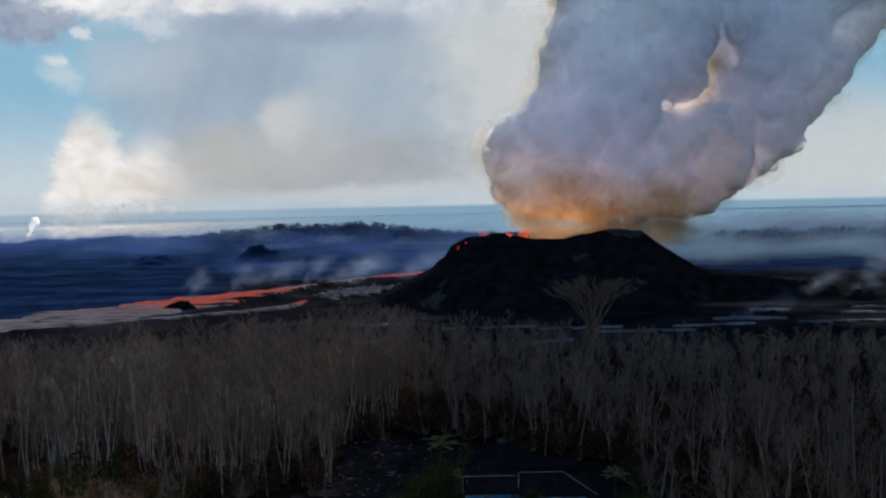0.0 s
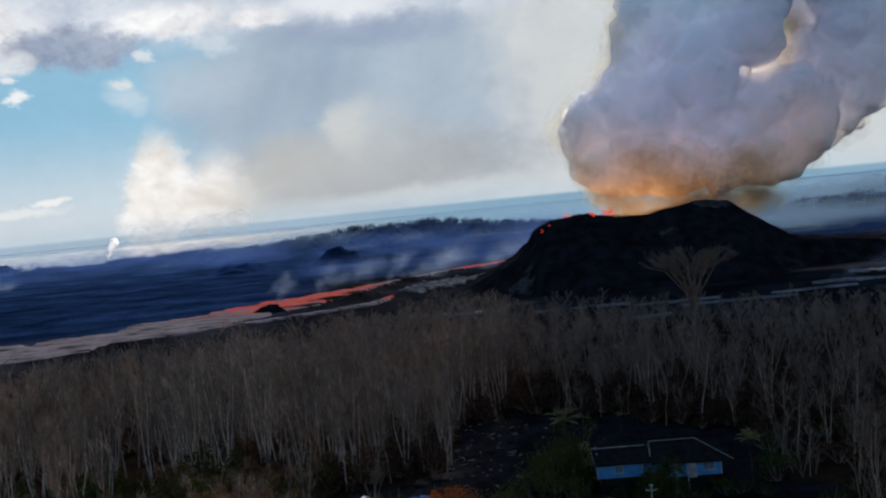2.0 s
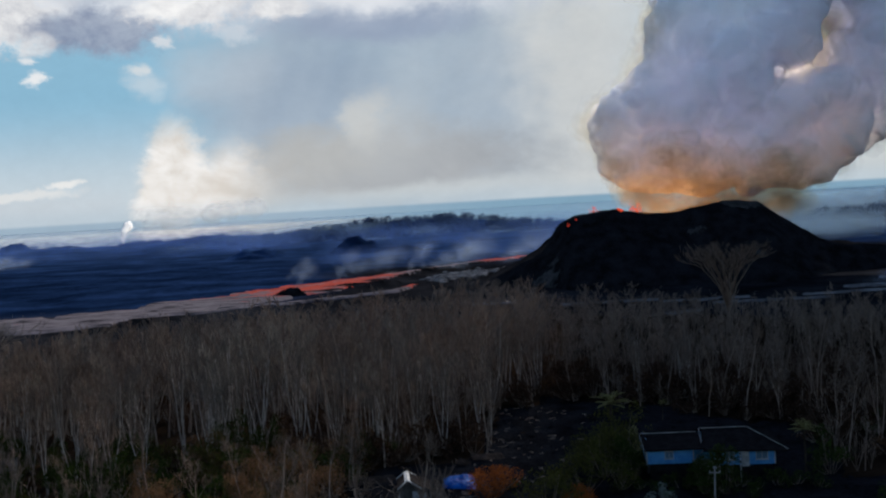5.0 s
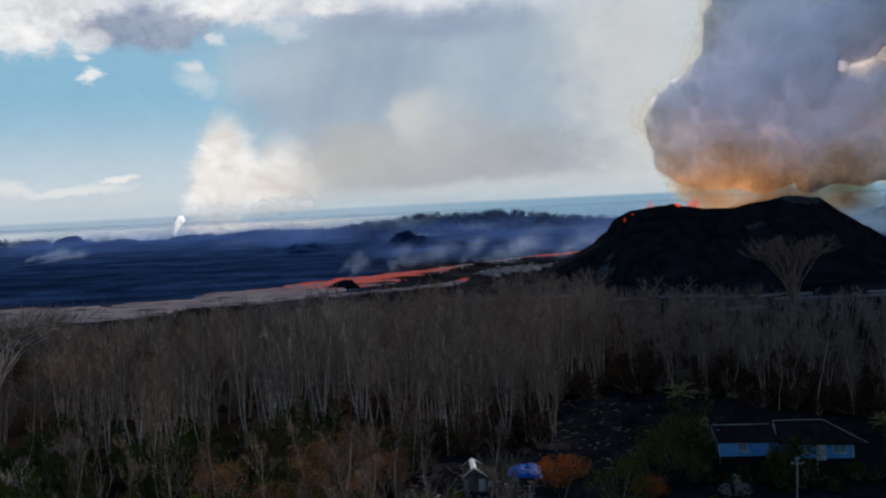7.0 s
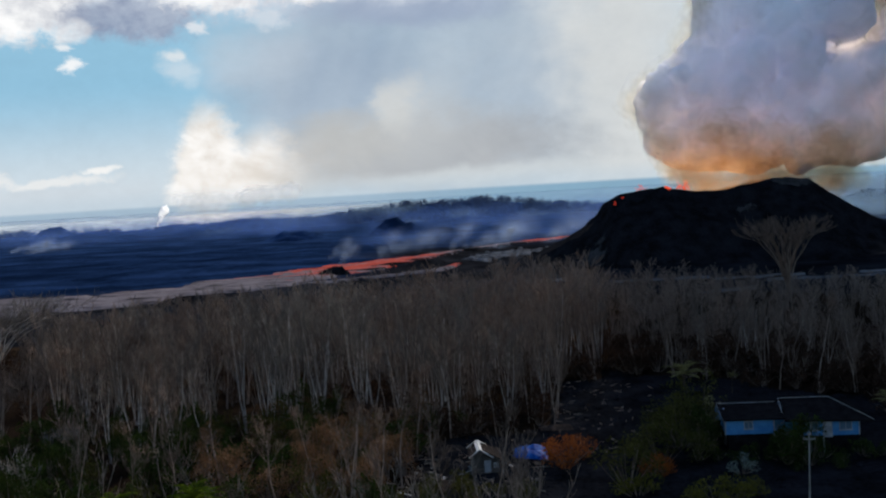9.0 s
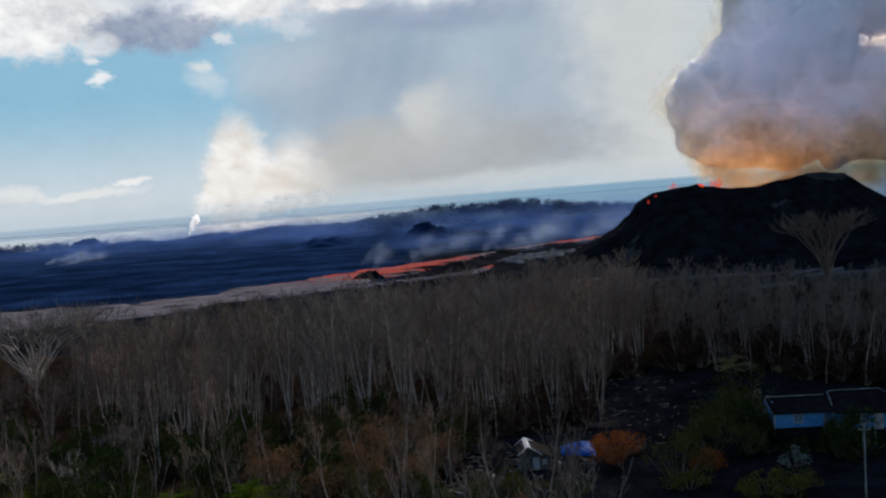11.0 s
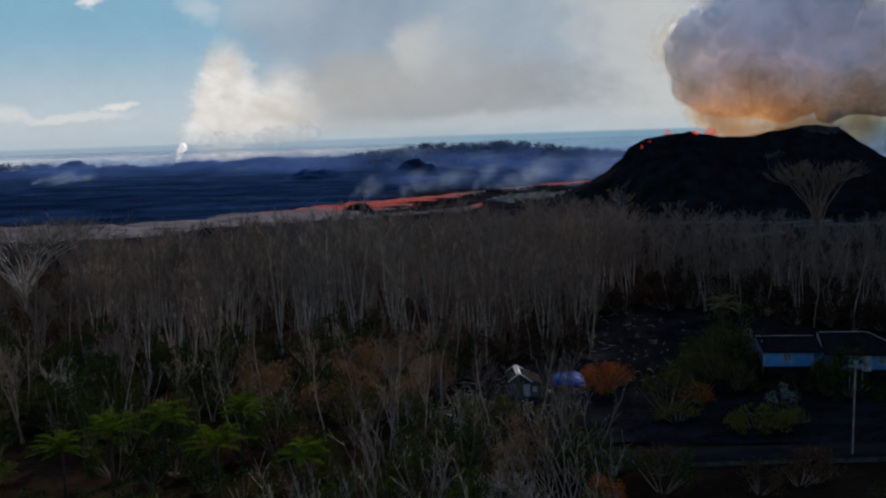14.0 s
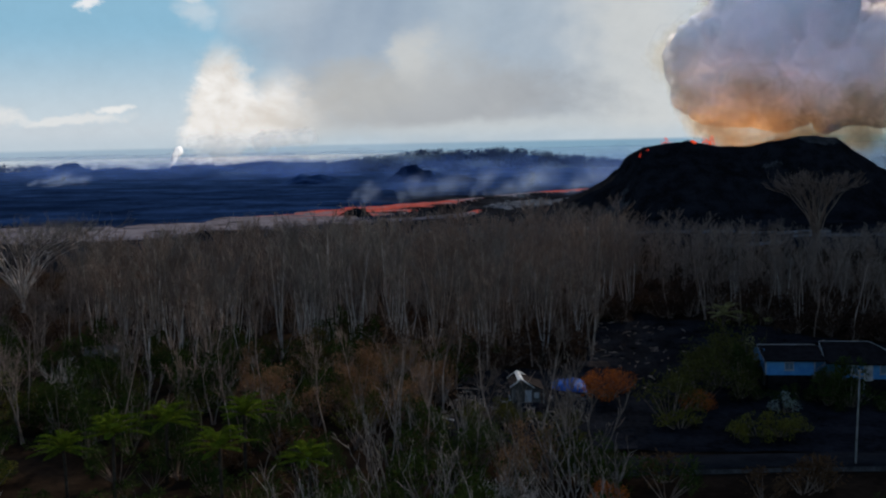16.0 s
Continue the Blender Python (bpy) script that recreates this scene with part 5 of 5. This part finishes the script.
wrecked_shed()
for k, (x, y, a, s, label) in enumerate(((-13.8, 105.5, 25, 1.0, "flattened dark roof sheet lying among trees"), (-12.6, 93.0, 70, 0.8, "bent burnt tin sheet lying in rubble"), (-15.5, 96.0, 120, 0.7, "rusty tin sheet lying in rubble"),
                                         (-3.0, 113.0, 15, 0.8, "burnt tin sheet lying on the ground"), (-5.5, 111.0, 80, 0.6, "bent scorched tin sheet lying on the ground"))):
    sheet = thing("tin_sheet", pose(x, y, 0.15 + 0.02 * k, 4, 6, a), label, "tin sheet")
    bm = slab([(-2.2 * s, -1.1 * s, 0), (2.2 * s, -1.0 * s, 0.1), (2.1 * s, 1.1 * s, 0.3), (-2.2 * s, 1.0 * s, 0.1)], 0.03)
    part("panel", bm, M_RUST, sheet)
    for q in range(5):
        bar("rib", ((-1.8 + 0.9 * q) * s, -1.0 * s, 0.05 + 0.03 * q), ((-1.8 + 0.9 * q) * s, 1.0 * s, 0.13 + 0.03 * q), 0.03, M_RUST, sheet)

small = thing("shed", pose(-53.8, 109.2, -0.4, 0, 0, 20), "small weathered outbuilding almost hidden by undergrowth", "shed")
boxed("wall", (-1.5, 1.5, -1.2, 1.2, 0, 2.3), M_WALL, small, "weathered board walls")
part("roof", slab([(-1.8, -1.5, 2.35), (1.8, -1.5, 2.35), (1.8, 1.5, 3.0), (-1.8, 1.5, 3.0)], -0.08), M_WALL, small, "grey tin lean-to roof")
boxed("door", (-0.4, 0.4, -1.24, -1.2, 0.02, 1.9), M_WALL, small)


def tarp_z(x, y):
    u, w = (x + 5.5) / 1.6, (y - 103.6) / 2.0
    d = max(0.0, 1 - (u * u * u * u + w * w * w * w) ** 0.5)
    return 0.08 + 0.62 * d ** 0.45 + 0.2 * fbm(x * 1.4, y, 1.1, 3) * (d > 0)


tarp = heightfield("tarpaulin", spread(-7.2, -3.8, 36), spread(101.5, 105.7, 36), tarp_z, M_TARP)
tagged(tarp, "crumpled blue tarpaulin draped over a heap", "tarpaulin")

def clear_z(x, y):
    return (0.10 if in_clearing(x + 1.5 * fbm(x, y, 0.2, 2), y + 1.5 * fbm(x, y + 40, 0.2, 2)) else -0.6) + 0.18 * fbm(x, y, 0.5, 3)


clearing = heightfield("cinder_ground", spread(-18, 36, 90), spread(83, 146, 100), clear_z, M_CINDER)
tagged(clearing, "black burnt ground of the clearing", "ground", kind="structure")

rocks = [rock_mesh(k, 1) for k in range(5)]
rng = random.Random(31)
verts_all, faces_all = [], []
for _ in range(900):
    x, y = rng.uniform(-5, 31), rng.uniform(86, 143)
    if not in_clearing(x, y):
        continue
    me, s, a = rocks[rng.randrange(5)], rng.uniform(0.12, 0.45), rng.uniform(0, 6.28)
    base = len(verts_all)
    for v in me.vertices:
        c = v.co * s
        verts_all.append((c.x * math.cos(a) - c.y * math.sin(a) + x, c.x * math.sin(a) + c.y * math.cos(a) + y, c.z * 0.8))
    faces_all += [tuple(base + i for i in p.vertices) for p in me.polygons]
tagged(mesh_object("rubble", verts_all, faces_all, M_CINDER), "black cinder rubble on the cleared ground", "rubble", kind="stuff")

log_kinds = []
for k in range(4):
    t = Tubes()
    r = random.Random(900 + k)
    path, radii = limb(r, Vector((0, 0, 0.12)), Vector((1, 0, 0.02)), 2.6 + k * 0.5, 0.11, 5, 0.12, 0.0)
    path = [Vector((p.x, p.y, 0.12 + 0.1 * abs(p.z - 0.12))) for p in path]
    t.add(path, radii, 6)
    for q in range(3):
        p, d = along(path, r.uniform(0.3, 0.9))
        p2, r2 = limb(r, p, Vector((0.6, r.uniform(-1, 1), 0.3)), 0.9, 0.05, 2, 0.2, 0.0)
        t.add(p2, r2, 4)
    log_kinds.append(t.mesh("fallen_branch", M_BARK))
rng = random.Random(33)
for k in range(150):
    x, y = (rng.gauss(1, 4), rng.uniform(102, 140)) if k < 95 else (rng.uniform(-17, -4), rng.uniform(90, 104))
    ob = new("fallen_branch", log_kinds[k % 4])
    ob.matrix_basis = pose(x, y, rng.uniform(0.0, 0.15), 0, rng.uniform(-6, 6), rng.uniform(0, 360)) @ Matrix.Diagonal((rng.uniform(0.10, 0.38), rng.uniform(0.25, 0.5), 0.5, 1))
    tagged(ob, "broken grey branch lying on black ground", "fallen branch", "fallen branches")

rng = random.Random(57)
for k in range(46):
    x, y = rng.uniform(-16, -4), rng.uniform(89, 104)
    s = rng.uniform(0.25, 0.9)
    ob = new("broken_board")
    ob.matrix_basis = pose(x, y, 0.16, rng.uniform(-12, 12), rng.uniform(-25, 10), rng.uniform(0, 360))
    tagged(ob, "splintered pale board lying in rubble", "board", "scattered boards")
    boxed("plank", (-s, s, -0.09, 0.09, 0.0, 0.04), M_TRIM if k % 6 == 0 else M_WALL, ob)
    boxed("batten", (-s * 0.2, -s * 0.2 + 0.08, -0.3, 0.3, 0.042, 0.08), M_TIMBER, ob)

# ---- lava details ----
lake = ribbon("lava_lake", [(20, 332, 20), (42, 332, 26), (64, 332, 20)], 12.5, M_LAKE, rough=0.3)
tagged(lake, "glowing melt inside the crater", "lava lake")


def fountain(x, y, z, h, w, seed, label):
    r = random.Random(seed)
    bm = bmesh.new()
    for _ in range(110):
        f = r.random() ** 1.2
        s = r.uniform(0.35, 1.0) * (1.2 - 0.8 * f) * h * 0.065
        m = Matrix.Translation((x + r.gauss(0, w * (0.35 + 0.2 * f)), y + r.uniform(-1, 1), z + h * f)) @ Matrix.Diagonal((s, s, s * 1.4, 1))
        bmesh.ops.create_icosphere(bm, subdivisions=2, radius=1.0, matrix=m)
    for v in bm.verts:
        v.co += 0.5 * noise.noise_vector(v.co * 0.7)
    me = bpy.data.meshes.new("lava_fountain")
    bm.to_mesh(me)
    bm.free()
    me.materials.append(M_GLOW)
    return tagged(new("lava_fountain", me), label, "lava fountain")


fountain(35, 324, 14.5, 7.5, 3.0, 1, "low red lava fountain behind the crater rim")
fountain(23, 321, 16.8, 5.0, 1.3, 2, "small red spatter burst behind the crater rim")

rng = random.Random(41)
verts_all, faces_all = [], []
for _ in range(420):
    f = rng.random()
    x = -60 + 62 * f
    y = 300 + 75 * f + rng.gauss(0, 9)
    me, s, a = rocks[rng.randrange(5)], rng.uniform(0.35, 1.3), rng.uniform(0, 6.28)
    base = len(verts_all)
    for v in me.vertices:
        c = v.co * s
        verts_all.append((c.x * math.cos(a) - c.y * math.sin(a) + x, c.x * math.sin(a) + c.y * math.cos(a) + y, c.z * 0.7 + 0.6))
    faces_all += [tuple(base + i for i in p.vertices) for p in me.polygons]
tagged(mesh_object("lava_blocks", verts_all, faces_all, M_CINDER), "broken black lava blocks beside the river", "lava blocks", kind="stuff")
verts_all, faces_all = [], []
for _ in range(240):
    x = rng.gauss(-17, 7)
    y = 362 + rng.gauss(0, 10) + 0.8 * (x + 17)
    me, s, a = rocks[rng.randrange(5)], rng.uniform(0.4, 1.5), rng.uniform(0, 6.28)
    base = len(verts_all)
    for v in me.vertices:
        q = v.co * s
        verts_all.append((q.x * math.cos(a) - q.y * math.sin(a) + x, q.x * math.sin(a) + q.y * math.cos(a) + y, q.z * 0.6 + 0.9))
    faces_all += [tuple(base + i for i in p.vertices) for p in me.polygons]
tagged(mesh_object("pale_blocks", verts_all, faces_all, M_ASHY), "pale weathered lava blocks near the cone's foot", "lava blocks", kind="stuff")


for k, (x, y, rx, ry) in enumerate(((84, 258, 9, 3.0), (95, 276, 6, 1.6), (56, 238, 14, 1.2), (113, 268, 8, 1.6), (122, 280, 7, 1.5), (40, 246, 12, 1.0), (20, 252, 12, 1.2), (72, 246, 10, 1.1), (30, 232, 9, 0.9), (-6, 262, 10, 1.2), (104, 250, 12, 1.0))):
    def sheet_z(px, py):
        d = math.hypot((px - x) / rx, (py - y) / ry) + 0.7 * fbm(px, py, 0.16, 3)
        return field_z(px, py) + (0.45 if d < 0.8 else -0.8)

    ob = heightfield("crust_sheet", spread(x - rx, x + rx, 40), spread(y - ry, y + ry, 14), sheet_z, M_ASHY)
    tagged(ob, "pale silvery sheet of smooth cooled lava", "lava crust", "pale crust sheets")

# ---- smoke and steam ----
def ball_mesh(detail):
    bm = bmesh.new()
    bmesh.ops.create_icosphere(bm, subdivisions=detail, radius=1.0)
    v, f = [v.co.copy() for v in bm.verts], np.array([[v.index for v in q.verts] for q in bm.faces])
    bm.free()
    return v, f


BALL = ball_mesh(2)


def puffs(name, blobs, material, label, category, wobble=0.35, seed=0, shells=1):
    """Loose clouds; several shells inside one another make a soft edge."""
    r = random.Random(seed)
    ball, faces = BALL
    verts, all_faces = [], []
    for (x, y, z, rx, rz) in blobs:
        for k in range(shells):
            f, s = (shells - k) / shells, r.uniform(0, 50)
            turn = Matrix.Rotation(r.uniform(0, 6.28), 3, "Z")
            all_faces.append(faces + len(verts))
            for v in ball:
                c = turn @ v
                q = f * (1 + wobble * noise.noise(c * 1.4 + Vector((s, 0, 0))) + 0.4 * wobble * noise.noise(c * 3.3 + Vector((0, s, 0))))
                verts.append((x + c.x * rx * q, y + c.y * rx * q, z + c.z * rz * q))
    ob = mesh_object(name, verts, np.concatenate(all_faces).tolist(), material, None, True)
    return tagged(ob, label, category, kind="stuff")


LEFT = [(20, 37), (26, 32), (32, 29), (40, 25), (46, 23.5), (52, 26), (56, 34), (60, 37), (68, 40), (78, 44), (92, 47), (110, 50), (160, 62)]
RIGHT = [(20, 80), (24, 88), (27, 95), (32, 101), (36, 109), (42, 117), (50, 123), (60, 130), (80, 146), (100, 165), (160, 190)]
RIFT = [Vector((x, 0, z)) for x, z in ((85, 56), (91, 60), (94, 65), (95, 71), (97, 76))]


def rift_gap(x, z):
    """Distance from the rift between two billows."""
    q, best = Vector((x, 0, z)), 99.0
    for a, b in zip(RIFT, RIFT[1:]):
        f = max(0.0, min(1.0, (q - a).dot(b - a) / (b - a).length_squared))
        best = min(best, (q - a.lerp(b, f)).length)
    return best


def plume_point(r, z, size, shell):
    """A spot for a ball of this size inside the plume at height z."""
    a, b = curve_at(LEFT, z), curve_at(RIGHT, z)
    w, u = r.uniform(0, 2 * math.pi), shell + (1 - shell) * math.sqrt(r.random())
    deep = 8.0 + 9.0 * min(1.0, max(0.0, (z - 24) / 36.0))
    return Vector(((a + b) / 2 + max(1.0, (b - a) / 2 - size) * math.cos(w) * u, 336 + max(1.0, deep - size * 0.7) * math.sin(w) * u, z))


def billows(name, balls, voxel, material, parent, label, seed):
    """Balls grown together into one lumpy cloud with fine curls on it."""
    v0, f0 = np.array([tuple(v) for v in BALL[0]]), BALL[1]
    allv = [v0 * s + np.array(tuple(p)) for p, s in balls]
    allf = [f0 + k * len(v0) for k in range(len(balls))]
    rough = mesh_object(name, np.concatenate(allv).tolist(), np.concatenate(allf).tolist(), material)
    grown = rough.modifiers.new("union", "REMESH")
    grown.mode, grown.voxel_size = "VOXEL", voxel
    eased = rough.modifiers.new("eased", "SMOOTH")
    eased.factor, eased.iterations = 0.5, 5
    me = bpy.data.meshes.new_from_object(rough.evaluated_get(bpy.context.evaluated_depsgraph_get()))
    bpy.data.objects.remove(rough)
    out = []
    for v in me.vertices:
        p = v.co + Vector((seed, 0, 0))
        curl = 2.2 * (abs(noise.noise(p / 7.5)) - 0.2) + 0.9 * (abs(noise.noise(p / 3.2)) - 0.2)
        out.append(v.co + v.normal * curl + 1.4 * noise.noise_vector(p / 11.0))
    for v, p in zip(me.vertices, out):
        v.co = p
    me.materials.clear()
    me.materials.append(material)
    me.polygons.foreach_set("use_smooth", [True] * len(me.polygons))
    me.update()
    ob = new(name, me)
    ob.parent = parent
    return tagged(ob, label)


def curled(r, balls, share):
    """Adds smaller knobs on the skin of each ball."""
    more = []
    for p, s in balls:
        for _ in range(share):
            d = Vector((r.gauss(0, 1), r.gauss(0, 1), r.gauss(0, 1))).normalized()
            more.append((p + d * s * 0.85, s * r.uniform(0.28, 0.5)))
    return balls + more


plume = thing("smoke_plume", pose(0, 0, 0), "towering grey-blue volcanic fume billowing from the crater", "smoke plume")
rng = random.Random(71)
balls = []
while len(balls) < 620:
    z = 29 + 138 * rng.random() ** 1.15
    size = rng.uniform(4.0, 8.0) * (0.75 + z / 110.0)
    p = plume_point(rng, z, size, 0.45)
    if p.z - size < 23 or rift_gap(p.x, p.z) < size * 0.86:
        continue
    balls.append((p, size))
for k in range(120):
    z = 28 + 134 * (k + rng.random()) / 120
    size = rng.uniform(2.0, 5.6) * (0.6 + z / 120.0)
    a, b = curve_at(LEFT, z) + size, curve_at(RIGHT, z) - size
    balls.append((Vector((a + rng.uniform(-1.2, 3.2), 336 + rng.uniform(-6, 6), z)), size))
    if rift_gap(b, z) > size:
        balls.append((Vector((b + rng.uniform(-3.2, 1.2), 336 + rng.uniform(-6, 6), z)), size))
for k in range(60):
    size = rng.uniform(2.5, 4.5)
    x, z = rng.uniform(41, 84), 25 + rng.uniform(0, 8)
    balls.append((Vector((x, 334 + rng.uniform(-5, 6), z + 0.35 * abs(x - 58) * (x < 58))), size))
for z in range(42, 166, 5):
    a, b = curve_at(LEFT, z), curve_at(RIGHT, z)
    for f in (0.3, 0.43, 0.57, 0.7):
        if rift_gap(a + (b - a) * f, z) > 15:
            balls.append((Vector((a + (b - a) * f, 338, z)), 8.5))
billows("fume_column", curled(rng, balls, 3), 1.15, M_PLUME, plume, "dense blue-grey fume, tinted tan with glow lower down", 5.0)


def loose_fume(name, spots, material, label, seed):
    ob = puffs(name, spots, material, label, "", 0.6, seed, 3)
    ob.parent = plume
    return ob


spots = []
for k in range(170):
    z = 30 + 95 * rng.random() ** 1.2
    size = rng.uniform(3.5, 7.0) * (0.7 + z / 120.0)
    p = plume_point(rng, z, size * 0.2, 0.86)
    spots.append((p.x, p.y, p.z, size, size))
loose_fume("fume_veil", spots, M_VEIL, "thin grey fume torn from the billows", 7)
spots = []
for k in range(150):
    z = 19.5 + (18 if k < 95 else 8) * rng.random() ** 1.6
    a = curve_at(LEFT, z) + 1
    x = a + (84 - a) * rng.random() ** 1.15
    size = rng.uniform(2.2, 5.2) * (0.7 + z / 60.0)
    spots.append((x, 326 + rng.uniform(-7, 9), z, size, size * 0.9))
# Low fume, its golden backlight put into the colour.
loose_fume("sunlit_fume", spots, M_TAN, "golden tan fume rolling over the crater", 8)
spots = []
for k in range(210):
    z = 22 + 85 * rng.random() ** 1.2
    edge = LEFT if k % 3 else RIGHT
    x = curve_at(edge, z) + rng.gauss(0, 1.6) + (1.6 if k % 3 else -2.4)
    size = rng.uniform(1.2, 3.4) * (0.8 + z / 90.0)
    spots.append((x, 336 + rng.uniform(-9, 9), z, size, size))
loose_fume("fume_fringe", spots, M_FRINGE, "thin golden fume round the edges of the billows", 4)
spots = []
for k in range(36):
    a, b = RIFT[k % 4], RIFT[k % 4 + 1]
    p = a.lerp(b, rng.random())
    size = rng.uniform(2.4, 5.0)
    spots.append((p.x + rng.gauss(0, 2.2), 340 + rng.uniform(-8, 10), p.z + rng.gauss(0, 2.2), size, size))
loose_fume("rift_fume", spots, M_TAN, "sunlit golden fume in a rift between the billows", 9)

steam = thing("steam_plume", pose(0, 0, 0), "white steam cloud rising from the coast", "steam plume")
balls = []
for k in range(16):
    f = k / 15
    az = radians(-20.42 + 0.36 * f ** 1.4 + rng.uniform(-0.03, 0.03))
    balls.append((Vector((1462 * math.tan(az), 1462, -10 + 20 * f)), 2.6 + 3.6 * f))
billows("steam_jet", curled(rng, balls, 1), 1.2, M_STEAM, steam, "dense white steam jet", 3.0)
STEAM_LOW = [(-20.42, -1.46), (-19.6, -1.40), (-17.1, -1.15), (-15.4, -0.8), (-14.4, -0.55), (-13.0, -0.4)]
spots = []
for k in range(44):
    az = -19.6 + 6.4 * rng.random()
    size = min(15.0, 4.0 + 9.0 * (az + 20.4))
    low = 28 + 1560 * math.tan(radians(curve_at(STEAM_LOW, az))) + size * 0.7
    spots.append((1466 * math.tan(radians(az)), 1466 + rng.uniform(-8, 8), low + (24 - low) * rng.random() ** 0.8, size, size * 0.8))
veil = puffs("steam_veil", spots, M_STEAMVEIL, "thin white steam drifting over the water", "", 0.5, 5, 3)
veil.parent = steam


def wisp(x, y, z, reach, rise, size, n, seed, label, material):
    r = random.Random(seed)
    out = []
    for k in range(n):
        f = (k + r.random()) / n
        s = size * (0.4 + 1.2 * f) * r.uniform(0.7, 1.3)
        out.append((x + reach * f ** 1.3 + r.gauss(0, size * 0.5), y + r.gauss(0, size), z + ground_z(x, y) + rise * f + r.gauss(0, size * 0.25), s, s * 0.8))
    return puffs("steam_wisp", out, material, label, "steam", 0.6, seed, 2)


FUME = "thin pale fume drifting off the hot lava"
for k, (x, y, reach, rise, size, n) in enumerate(((-6, 412, 16, 9, 3.4, 34), (-24, 388, 9, 8, 2.8, 26), (-38, 380, 7, 10, 2.2, 20), (-61, 368, 5, 9, 1.9, 16), (-72, 352, 4, 6, 1.8, 14), (-82, 384, 8, 6, 2.0, 14), (-34, 392, 22, 9, 3.4, 26), (-66, 390, 26, 7, 3.0, 24),
                                                  (79, 261, 18, 4, 1.6, 24), (113, 309, 10, 7, 2.0, 22), (136, 322, 10, 12, 2.8, 22), (-290, 572, 26, 4, 2.0, 60), (-312, 598, 26, 5, 2.2, 60), (-470, 990, 40, 10, 3.0, 26), (64, 316, 5, 3, 1.0, 26))):
    wisp(x, y, 21.5 if x == 64 else 1.0, reach, rise, size, n, 800 + k, FUME, M_WISP)
HAZE = "bluish volcanic haze hanging low over the lava field"
for k, (x, y, reach, rise, size, n) in enumerate(((-80, 470, 110, 9, 12, 34), (-190, 650, 240, 9, 24, 30), (-400, 690, 300, 8, 26, 34), (-240, 780, 280, 12, 24, 36), (-440, 860, 240, 8, 30, 26), (-480, 960, 330, 8, 30, 40), (-560, 1150, 320, 6, 34, 30))):
    r = random.Random(850 + k)
    out = [(x + reach * r.random(), y + r.gauss(0, size), ground_z(x, y) + rise * r.random() * 0.8, size * r.uniform(0.6, 1.4), size * 0.36 * r.uniform(0.6, 1.2)) for _ in range(n)]
    puffs("haze", out, M_HAZE, HAZE, "haze", 0.4, 850 + k, 2)
r = random.Random(870)
out = [(r.uniform(100, 360), r.uniform(470, 640), r.uniform(-5, 6), r.uniform(18, 36), r.uniform(5, 9)) for _ in range(80)]
out += [(r.uniform(150, 560), r.uniform(660, 1100), r.uniform(-8, 5), r.uniform(40, 70), r.uniform(7, 11)) for _ in range(150)]
puffs("haze", out, M_FARHAZE, "pale blue haze over the land beyond the cone", "haze", 0.4, 871, 2)
out = [(r.uniform(-240, 40), r.uniform(735, 780), r.uniform(-3, 11), r.uniform(10, 22), r.uniform(2.5, 4.5)) for _ in range(14)]
puffs("haze", out, M_FARHAZE, "pale blue haze in front of the wooded rise", "haze", 0.4, 872, 2)
